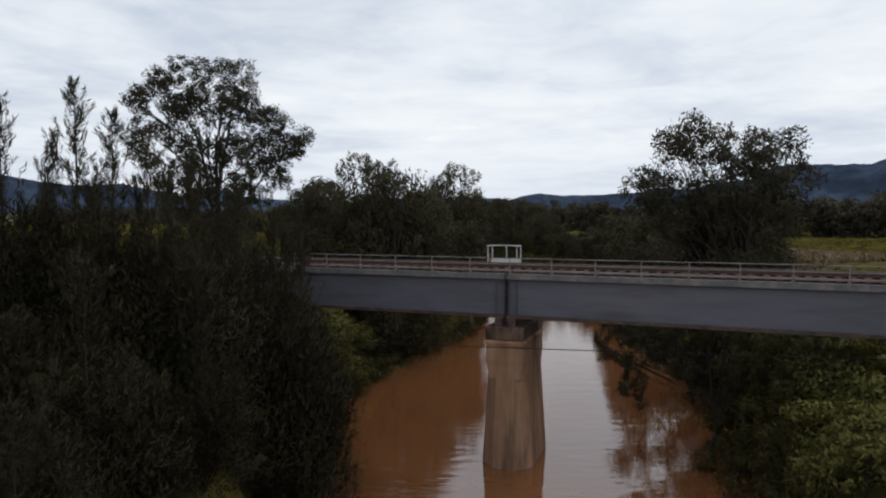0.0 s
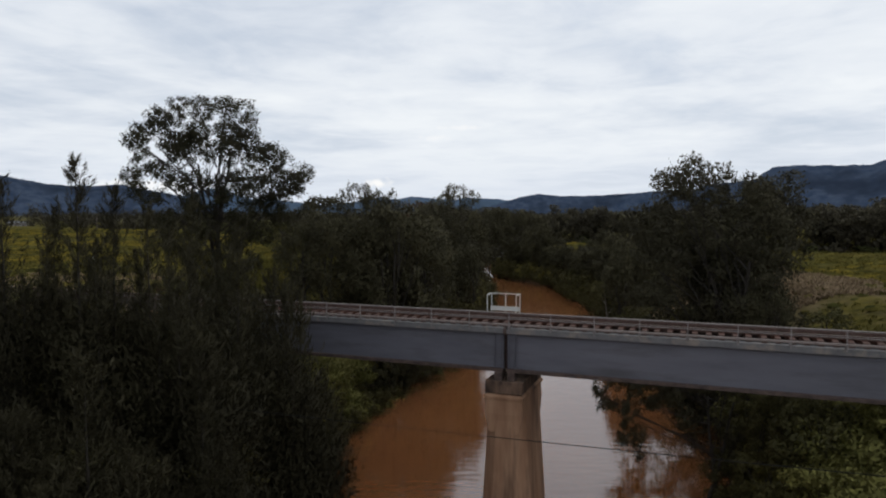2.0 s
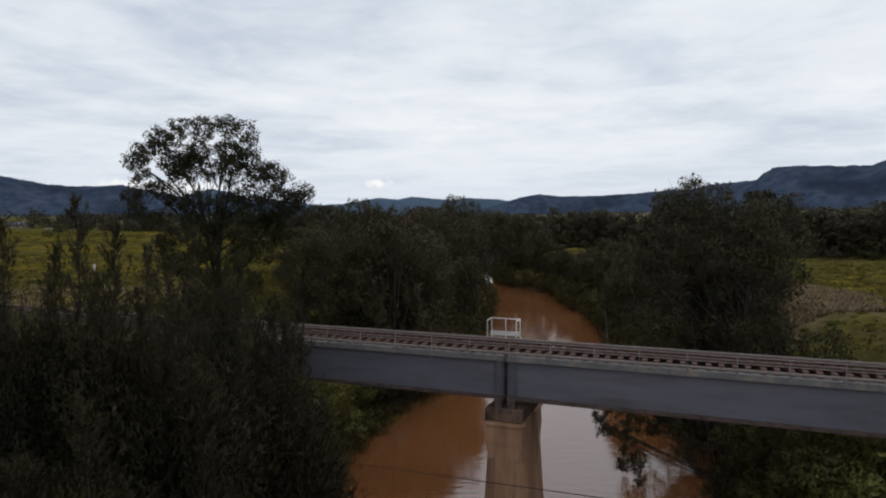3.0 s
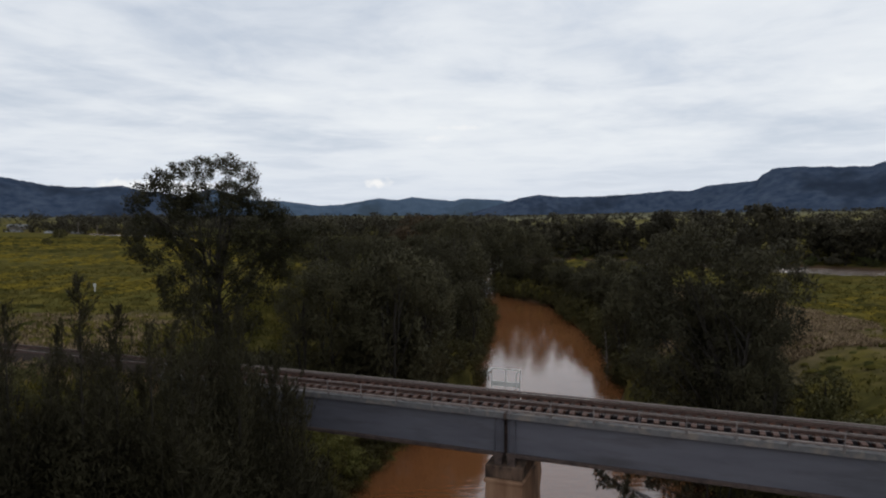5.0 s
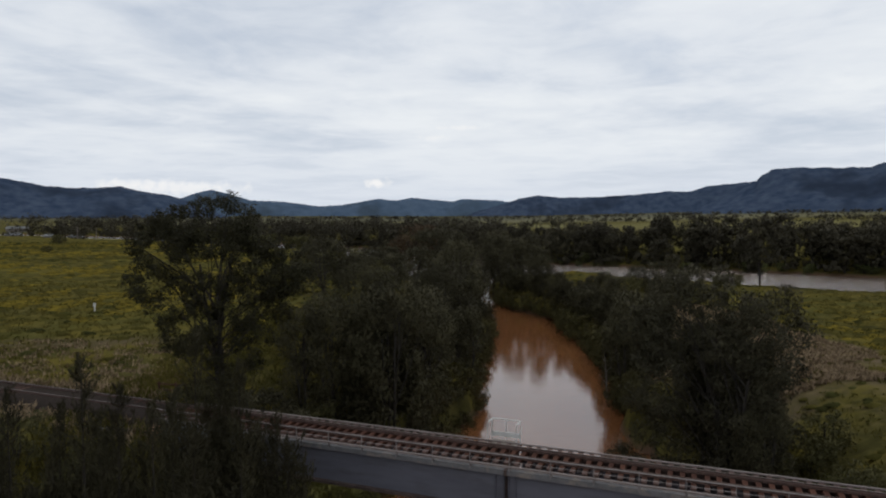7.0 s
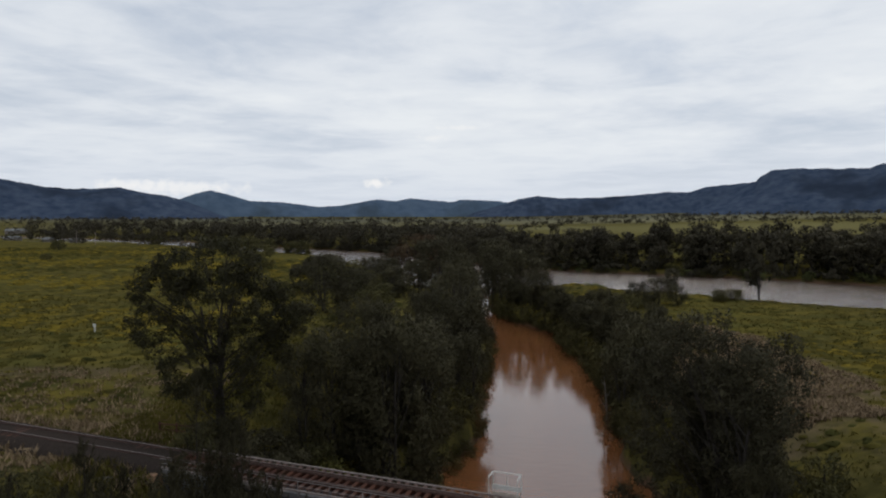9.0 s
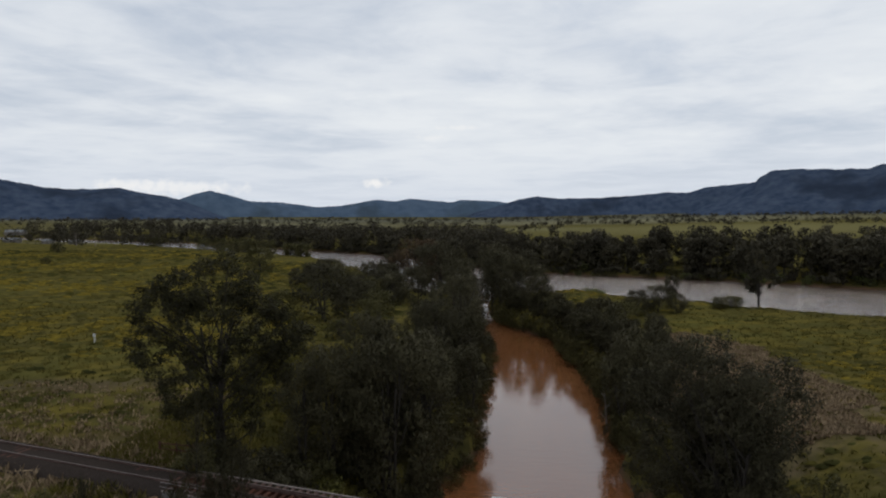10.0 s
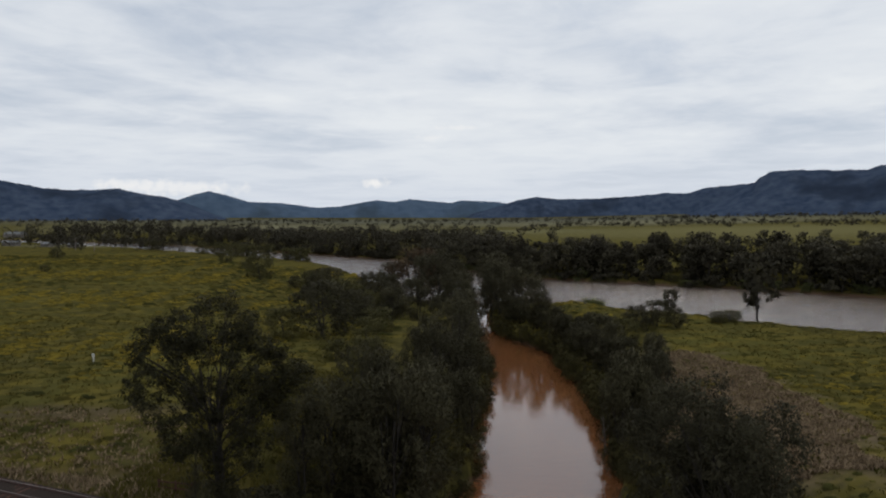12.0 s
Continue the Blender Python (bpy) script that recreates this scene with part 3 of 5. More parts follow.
def crown_tree(seed, height, spread, lobes, lobe_r, leaves, leaf_len, leaf_w, leaf_mat, base=0.35, droop=0.4, stems=1, squash=0.75, shape="dome", trunk_r=None, tall=1.0, limbs=30, twigs=1, clumps=(), depth=3.6):
    """A tree: trunk with limbs, and a crown of many leaves in uneven clumps. Returns its Empty at the base."""
    rng = np.random.RandomState(seed)
    root = new("tree")
    trunk_r = trunk_r or height * 0.018
    cents, rads = [], []
    for k in range(lobes):
        t = base + (1 - base) * rng.uniform(0, 1) ** 0.8
        q = (t - base) / (1 - base)
        if shape == "dome":
            env = math.sqrt(max(0.02, 1 - ((q - 0.45) / 0.6) ** 2))
        elif shape == "umbrella":
            env = math.sqrt(max(0.03, 1 - ((q - 0.5) / 0.56) ** 2)) * (0.75 + 0.3 * q)
        else:
            env = (1 - q) ** 0.6 * 0.95 + 0.08
        rr = spread / 2 * env * rng.uniform(0.25, 1) ** 0.5
        a = k * 2.4 + rng.uniform(-0.6, 0.6)
        r = lobe_r * rng.uniform(0.6, 1.3)
        cents.append((rr * math.cos(a), rr * math.sin(a), min(t * height, height - r * squash * 0.9)))
        rads.append(r)
    if clumps:      # clumps given by their offset across and their height
        cents, rads = [], []
        for cx, cz in clumps:
            reach = depth * math.sqrt(max(0.1, 1 - (cx / 8.2) ** 2))
            for y0, y1 in ((-1, 0), (0, 1)):
                cents.append((cx + rng.uniform(-0.35, 0.35), rng.uniform(y0, y1) * reach, cz + rng.uniform(-0.4, 0.2)))
                rads.append(lobe_r * rng.uniform(0.65, 1.15))
        lobes = len(cents)
    cents, rads = np.array(cents), np.array(rads)
    wood = []
    heads = []
    for s in range(stems):
        lean = np.array([rng.normal() * 0.05, rng.normal() * 0.05]) * height * (1 + 1.4 * (stems > 1))
        foot = np.array([rng.normal(), rng.normal()]) * 0.25 * (stems > 1)
        zs = np.linspace(-0.4, height * 0.80 * rng.uniform(0.8, 1), 9)
        w = zs / height
        pts = np.stack([foot[0] + lean[0] * w + 0.012 * height * np.sin(w * 7 + s), foot[1] + lean[1] * w + 0.012 * height * np.cos(w * 6 + s), zs], -1)
        wood.append(tube(pts, trunk_r * (1.15 - w) ** 1.1 * (0.8 if stems > 1 else 1) + 0.012, 7))
        heads.append(pts)
    pick = rng.permutation(len(cents))[:limbs]
    for c, r in zip(cents[pick], rads[pick]):
        pts = heads[rng.randint(stems)]
        start = np.clip(c[2] * rng.uniform(0.35, 0.75), height * base * 0.55, height * 0.8)
        s = np.array([np.interp(start, pts[:, 2], pts[:, 0]), np.interp(start, pts[:, 2], pts[:, 1]), start])
        mid = (s + c) / 2 + np.array([rng.normal() * 0.05 * height * 0.4, rng.normal() * 0.05 * height * 0.4, -0.04 * height * rng.uniform(-0.3, 1)])
        q = np.linspace(0, 1, 5)[:, None]
        line = (1 - q) ** 2 * s + 2 * q * (1 - q) * mid + q * q * c
        wood.append(tube(line, np.linspace(trunk_r * 0.30, 0.015, 5), 4))
        for _ in range(twigs):
            e = c + rng.normal(size=3) * r * 0.6
            wood.append(tube(np.stack([line[2], (line[3] + e) / 2 + rng.normal(size=3) * 0.1, e]), (trunk_r * 0.16 + 0.01, 0.02, 0.008), 3))
    v, f = joined(wood)
    part("trunk", grid_mesh("trunk", v, f, True), BARK, root)
    n = np.maximum(8, (leaves * rads ** 2 / np.sum(rads ** 2))).astype(int)
    which = np.repeat(np.arange(lobes), n)
    d = rng.normal(size=(len(which), 3))
    d /= np.linalg.norm(d, axis=1, keepdims=True)
    # small tufts inside each clump
    tuft = rng.normal(size=(lobes, 26, 3))
    tuft /= np.linalg.norm(tuft, axis=2, keepdims=True)
    tuft *= rng.uniform(0.35, 1.0, (lobes, 26, 1)) ** 0.5
    tc = tuft[which, rng.randint(0, 26, len(which))]
    off = (tc + d * 0.40 * rng.uniform(0, 1, (len(which), 1)) ** 0.4) * rads[which][:, None]
    off[:, 2] *= squash * tall
    c = cents[which] + off
    axis = rng.normal(size=c.shape) + np.array([0, 0, -droop * 2]) + off * 0.3
    heart = np.array([0, 0, height * (base + 1) / 2])
    facing = unit(unit(off) * 0.8 + unit(c - heart) * 0.45 + rng.normal(size=c.shape) * 0.22)
    v, f = leaf_cards(c, axis, leaf_len, leaf_w, rng, facing)
    v[:, 2] = np.maximum(v[:, 2], 0.02)
    part("crown", grid_mesh("crown", v, f, normals=np.repeat(facing, 4, 0)), leaf_mat, root)
    return root


def river_oak(seed, height, spread, plumes, strands, strand_len, strand_w, mat=None):
    """A she-oak: feathery tapering plumes of fine needles on thin leaders, over a bushy skirt."""
    rng = np.random.RandomState(seed)
    root = new("tree")
    wood, leaf, faced = [], [], []
    plume_share = int(strands * 0.70 / (plumes + 1))
    for k in range(plumes):
        top = height * (1.0 if k == 0 else rng.uniform(0.48, 0.80))
        a, r = rng.uniform(0, 6.28), (0 if k == 0 else spread * 0.42 * rng.uniform(0.3, 1) ** 0.6)
        w = np.linspace(0, 1, 8)
        bend = np.sin(np.clip(w * 1.6, 0, 1.57))
        pts = np.stack([r * math.cos(a) * bend + rng.normal() * 0.15 * w, r * math.sin(a) * bend + rng.normal() * 0.15 * w, -0.3 + (top + 0.3) * w], -1)
        wood.append(tube(pts, 0.009 * top * (1.02 - w) ** 0.9 * (1 if k == 0 else 0.7) + 0.006, 5))
        # upswept branches, longer lower down, each a narrow feather of needles
        m = int((46 * top / height + 8) * (1.5 if k == 0 else 1))
        per = max(6, plume_share * (2 if k == 0 else 1) // m)
        for s in range(m):
            q = 0.10 + 0.88 * ((s + rng.uniform(0, 1)) / m) ** 0.92
            p0 = np.array([np.interp(q, w, pts[:, i]) for i in range(3)])
            reach = (spread * 0.34 * max(0.0, 1 - q) ** 0.5 + 0.24) * rng.uniform(0.35, 1.2)
            b = rng.uniform(0, 6.28)
            dirn = np.array([math.cos(b), math.sin(b), 0.75 + 1.0 * q + rng.uniform(-0.3, 0.3)])
            dirn /= np.linalg.norm(dirn)
            p1 = p0 + dirn * reach * 1.5
            e = rng.uniform(0.0, 1.0, (per, 1)) ** 0.75
            bow = np.array([0, 0, 0.25]) * reach
            away = rng.normal(size=(per, 3))
            c = p0 + (p1 - p0) * e + bow * e * e + away * (0.035 + 0.10 * reach * (1.05 - e))
            axis = dirn * 0.9 + rng.normal(size=(per, 3)) * 0.38 + np.array([0, 0, 0.1])
            out = unit(away * 0.7 + np.array([math.cos(b), math.sin(b), 0.5]) + rng.normal(size=(per, 3)) * 0.2)
            faced.append(out)
            leaf.append(leaf_cards(c, axis, strand_len, strand_w, rng, out))
    # the bushy skirt of smaller sprays
    n = int(strands * 0.42)
    hubs = 90
    q = rng.uniform(0.0, 0.60, hubs)
    a = rng.uniform(0, 6.28, hubs)
    rr = spread * 0.52 * (1 - 0.55 * q) * rng.uniform(0.2, 1, hubs) ** 0.5
    hub = np.stack([rr * np.cos(a), rr * np.sin(a), q * height], -1)
    which = rng.randint(0, hubs, n)
    away = rng.normal(size=(n, 3))
    c = hub[which] + away * np.array([0.36, 0.36, 0.5])
    out = unit(away * 0.8 + np.stack([np.cos(a), np.sin(a), 0.6 + 0 * a], -1)[which])
    axis = unit(out) * 0.5 + rng.normal(size=(n, 3)) * 0.5 + np.array([0, 0, 0.5])
    faced.append(out)
    leaf.append(leaf_cards(c, axis, strand_len * 0.95, strand_w * 1.35, rng, out))
    v, f = joined(wood)
    part("trunk", grid_mesh("trunk", v, f, True), BARK, root)
    v, f = joined(leaf)
    v[:, 2] = np.maximum(v[:, 2], 0.02)
    part("crown", grid_mesh("crown", v, f, normals=np.repeat(np.concatenate(faced), 4, 0)), mat or LEAF_OAK, root)
    return root


GUM_CLUMPS = [(-3.1, 15.1), (-1.4, 15.5), (1.0, 15.6), (2.5, 14.9), (-4.1, 14.4), (-5.4, 13.4), (-6.2, 12.5), (-5.6, 11.5), (-3.5, 13.2), (-1.4, 13.8), (0.6, 13.8), (2.5, 13.8), (3.5, 12.1), (4.6, 11.9), (5.4, 11.5), (4.2, 10.4), (2.9, 11.0), (1.2, 11.9), (-0.5, 12.1), (-2.6, 11.7), (-6.7, 10.2), (-6.0, 9.1), (-4.7, 8.6), (5.0, 8.9), (6.3, 10.0), (5.1, 7.4), (2.5, 8.7), (0.8, 9.6), (-1.4, 10.0), (-3.1, 9.8), (1.6, 7.2), (3.5, 7.7), (-0.5, 7.7), (-2.2, 7.4), (-1.6, 6.0), (1.2, 5.5), (3.3, 6.0), (-3.5, 5.5), (-0.5, 4.1), (2.5, 3.8), (-2.0, 8.6), (0.2, 8.6), (1.9, 10.2), (-0.6, 6.4), (-3.9, 7.2), (3.0, 9.6), (-4.6, 10.8), (-1.8, 12.8), (0.4, 13.0), (2.0, 12.8), (-3.2, 12.4), (4.0, 8.6), (-2.6, 4.6), (0.6, 2.6), (6.5, 10.4), (6.1, 9.6)]
BANK_TREE_CLUMPS = [(-4.0, 18.2), (-2.8, 18.5), (-1.5, 18.6), (-0.6, 18.0), (-3.4, 17.1), (-2.0, 17.3), (-0.5, 16.9), (-6.1, 15.8), (-4.9, 15.4), (-6.5, 14.6), (-5.4, 14.0), (2.1, 17.0), (2.9, 17.4), (3.4, 16.5), (1.5, 16.1), (2.7, 15.8), (3.5, 15.0), (0.4, 16.0), (-2.3, 15.4), (-0.4, 14.6), (1.9, 14.3), (-3.8, 14.2), (3.4, 13.4), (-4.7, 12.4), (-2.3, 12.8), (0.4, 12.4), (3.0, 12.0), (-6.1, 10.1), (-3.4, 10.1), (-0.4, 9.7), (2.3, 10.1), (-5.3, 7.4), (-2.3, 7.1), (0.8, 6.7), (3.4, 8.2), (-7.8, 5.2), (-6.9, 4.0), (-5.3, 4.6), (-4.2, 3.2), (-2.6, 2.2), (-5.9, 2.4), (-2.2, 4.4), (-1.4, 0.7)]
BOUGH_CLUMPS = [(-6.3, 6.5), (-5.5, 6.9), (-4.5, 6.7), (-3.6, 7.1), (-2.6, 6.9), (-1.6, 7.1), (-0.5, 6.9), (0.6, 6.9), (-5.9, 5.7), (-4.9, 5.4), (-3.6, 5.8), (-4.3, 4.4), (-4.7, 3.6), (-3.9, 3.1), (-2.5, 5.9), (-1.4, 4.9), (0.6, 4.6), (0.9, 2.6)]
KINDS = {
    "oak_a": lambda: river_oak(1, 12, 5.2, 8, 14500, 0.38, 0.042),
    "oak_b": lambda: river_oak(2, 10, 6.0, 10, 14500, 0.38, 0.044),
    "oak_c": lambda: river_oak(3, 14, 4.8, 6, 14500, 0.38, 0.040),
    "gum": lambda: crown_tree(24, 16.0, 12.8, 40, 1.12, 50000, 0.23, 0.09, LEAF_GUM, base=0.10, droop=0.25, stems=3, squash=0.75, trunk_r=0.22, limbs=34, twigs=2, clumps=GUM_CLUMPS),
    "gum_small": lambda: crown_tree(25, 10, 7.0, 40, 0.85, 9000, 0.26, 0.10, LEAF_RIVER, base=0.12, droop=0.2, stems=2, squash=0.75, shape="umbrella", trunk_r=0.12),
    "river_a": lambda: crown_tree(31, 12, 9.5, 70, 1.3, 13000, 0.30, 0.12, LEAF_RIVER, base=0.04, droop=0.6, stems=3, shape="dome", tall=1.3),
    "river_b": lambda: crown_tree(32, 13, 7.0, 60, 1.1, 11500, 0.30, 0.115, LEAF_RIVER, base=0.05, droop=0.7, stems=2, shape="dome", tall=1.4),
    "river_d": lambda: crown_tree(36, 12, 8.0, 42, 1.25, 19000, 0.24, 0.095, LEAF_RIVER, base=0.34, droop=0.3, stems=3, shape="umbrella", squash=0.8, limbs=42),
    "river_e": lambda: crown_tree(37, 18.5, 12, 43, 1.2, 34000, 0.28, 0.098, LEAF_RIVER, base=0.1, droop=0.5, stems=3, squash=0.85, trunk_r=0.2, limbs=43, clumps=BANK_TREE_CLUMPS, depth=3.2),
    "river_f": lambda: crown_tree(38, 7.4, 6, 20, 0.5, 8000, 0.24, 0.055, LEAF_RIVER, base=0.1, droop=0.9, stems=2, squash=1.0, trunk_r=0.13, limbs=14, twigs=1, clumps=BOUGH_CLUMPS, depth=1.3),
    "upper_a": lambda: crown_tree(34, 12, 9.0, 60, 1.3, 4800, 0.48, 0.22, LEAF_RIVER, base=0.03, droop=0.6, stems=2, shape="dome", tall=1.3, limbs=12, twigs=0),
    "upper_b": lambda: crown_tree(35, 13, 7.2, 50, 1.15, 4400, 0.48, 0.22, LEAF_RIVER, base=0.03, droop=0.7, stems=2, shape="dome", tall=1.5, limbs=12, twigs=0),
    "upper_c": lambda: crown_tree(39, 12, 9.5, 60, 1.3, 5200, 0.48, 0.22, LEAF_BROWN, base=0.05, droop=0.4, stems=3, shape="dome", tall=1.1, limbs=14, twigs=0),
    "scrub_a": lambda: crown_tree(45, 3.4, 4.6, 40, 0.62, 3200, 0.23, 0.085, LEAF_SCRUB, base=0.02, droop=0.5, stems=4, shape="dome", limbs=10, twigs=1),
    "scrub_b": lambda: crown_tree(46, 3.4, 4.6, 40, 0.6, 1500, 0.36, 0.13, LEAF_SCRUB, base=0.02, droop=0.5, stems=3, shape="dome", limbs=5, twigs=0),
    "bush_a": lambda: crown_tree(41, 4.2, 5.4, 44, 0.75, 1900, 0.33, 0.16, LEAF_BUSH, base=0.02, droop=0.2, stems=4, shape="dome", limbs=8, twigs=0),
    "bush_b": lambda: crown_tree(42, 3.0, 4.4, 34, 0.62, 2000, 0.27, 0.13, LEAF_BUSH, base=0.02, droop=0.3, stems=4, shape="dome", limbs=8, twigs=0),
    "round_a": lambda: crown_tree(47, 8, 9.5, 60, 1.15, 5200, 0.42, 0.20, LEAF_BUSH, base=0.02, droop=0.2, stems=4, shape="dome", limbs=10, twigs=0),
    "round_b": lambda: crown_tree(48, 8, 8.5, 55, 1.15, 4600, 0.42, 0.20, LEAF_RIVER, base=0.03, droop=0.3, stems=3, shape="dome", limbs=10, twigs=0),
    "weed_a": lambda: crown_tree(44, 1.7, 3.4, 26, 0.5, 2000, 0.22, 0.085, LEAF_WEED, base=0.02, droop=0.1, stems=5, shape="dome", limbs=6, twigs=0),
    "willow": lambda: crown_tree(43, 6.0, 6.5, 34, 1.0, 2400, 0.46, 0.19, LEAF_WILLOW, base=0.04, droop=0.8, stems=3, shape="dome"),
    "far_a": lambda: crown_tree(51, 13, 10.0, 34, 1.5, 900, 0.95, 0.55, LEAF_FAR, base=0.03, droop=0.3, stems=1, shape="dome", tall=1.2, limbs=5, twigs=0),
    "far_b": lambda: crown_tree(52, 14, 7.5, 30, 1.35, 850, 0.95, 0.55, LEAF_FAR, base=0.04, droop=0.3, stems=1, shape="dome", tall=1.4, limbs=5, twigs=0),
    "far_c": lambda: crown_tree(53, 12, 8.0, 26, 1.4, 1200, 0.9, 0.55, LEAF_FAR, base=0.22, droop=0.2, stems=2, shape="umbrella", limbs=10, twigs=0),
}
LABELS = {
    "oak": ("dark feathery she-oak with fine needles on the creek bank", "tree", "she-oaks on the near bank"),
    "gum": ("tall open-crowned gum tree with visible forking limbs", "tree", ""),
    "upper": ("dark green tree on the upper creek bank", "tree", "trees along the creek"),
    "river": ("dense dark green riverside tree on the creek bank", "tree", "trees along the creek"),
    "bush": ("low dense green bush in rough grass", "bush", "bushes on the banks"),
    "round": ("broad rounded dark green shrub in rough grass", "bush", "bushes on the banks"),
    "scrub": ("dark tangled scrub overhanging the creek water", "bush", "scrub at the water line"),
    "weed": ("yellow-green leafy weeds on the creek bank", "bush", "weeds on the banks"),
    "willow": ("pale green willow bush beside the river", "bush", ""),
    "far": ("distant dark green tree near the river", "tree", "trees beyond the river"),
}
BUILT = {}


def plant(kind, x, y, scale=1.0, turn=0.0, wide=1.0, z=None):
    m = Matrix.LocRotScale((x, y, float(land(x, y)) - 0.05 if z is None else z), Euler((0, 0, radians(turn))), (scale * wide, scale * wide, scale))
    if kind in BUILT:
        ob = copy_thing(BUILT[kind], m)
    else:
        ob = BUILT[kind] = KINDS[kind]()
        fam = kind.split("_")[0]
        label, cat, grp = LABELS[fam]
        ob.name = "bush" if cat == "bush" else "tree"
        tagged(ob, label, cat, grp)
    ob.matrix_basis = m
    return ob


def to_top(kind_height, x, y, ztop):
    """Scale that brings a tree's top to a height."""
    return (ztop - float(land(x, y))) / kind_height


# she-oaks on the near left bank
for kind, kh, x, y, zt, turn, wide in (
        ("oak_c", 14, -13.4, 24.2, 18.7, 0, 0.9), ("oak_a", 12, -15.6, 23.4, 17.6, 40, 0.9), ("oak_c", 14, -17.4, 25.5, 16.4, 100, 1.0),
        ("oak_c", 14, -12.4, 24.6, 17.6, 190, 0.9), ("oak_c", 14, -14.6, 24.5, 16.9, 290, 0.8), ("oak_b", 10, -10.0, 26.0, 15.3, 10, 1.0), ("oak_a", 12, -8.9, 28.4, 14.8, 250, 1.05),
        ("oak_b", 10, -10.4, 19.0, 12.4, 300, 1.1), ("oak_a", 12, -13.2, 18.0, 13.6, 80, 1.1), ("oak_b", 10, -8.4, 32.6, 13.8, 200, 0.85), ("oak_b", 10, -7.4, 30.8, 13.2, 20, 0.85), ("oak_b", 10, -6.5, 30.0, 12.6, 310, 0.62),
        ("oak_a", 12, -12.4, 29.5, 16.0, 130, 1.1), ("oak_a", 12, -11.2, 25.2, 16.6, 15, 0.95), ("oak_c", 14, -16.6, 22.6, 16.8, 61, 0.9), ("oak_b", 10, -10.4, 16.6, 9.6, 44, 1.1), ("oak_b", 10, -9.0, 20.4, 8.6, 144, 1.1), ("oak_b", 10, -15.4, 29.0, 15.2, 200, 1.1), ("oak_b", 10, -8.4, 22.6, 10.0, 60, 1.1),
        ("oak_a", 12, -19.5, 27.0, 15.0, 20, 1.1), ("oak_b", 10, -9.6, 14.5, 9.5, 270, 1.2), ("oak_b", 10, -14.2, 37.2, 17.4, 120, 0.75),
        ("oak_b", 10, -11.4, 36.4, 15.8, 33, 0.75)):
    plant(kind, x, y, to_top(kh, x, y, zt), turn, wide)

plant("gum", -16.9, 49.3, 0.985, 19.5, 0.9, z=9.5)

def on_bank(x, y):
    """Keeps what stands on the creek's outer bend clear of the water."""
    return x + (float(np.interp(y, (80, 96, 120, 142, 160), (0, 3.0, 4.6, 4.2, 1.0))) if 20 < x < 32 and y > 80 else 0.0)


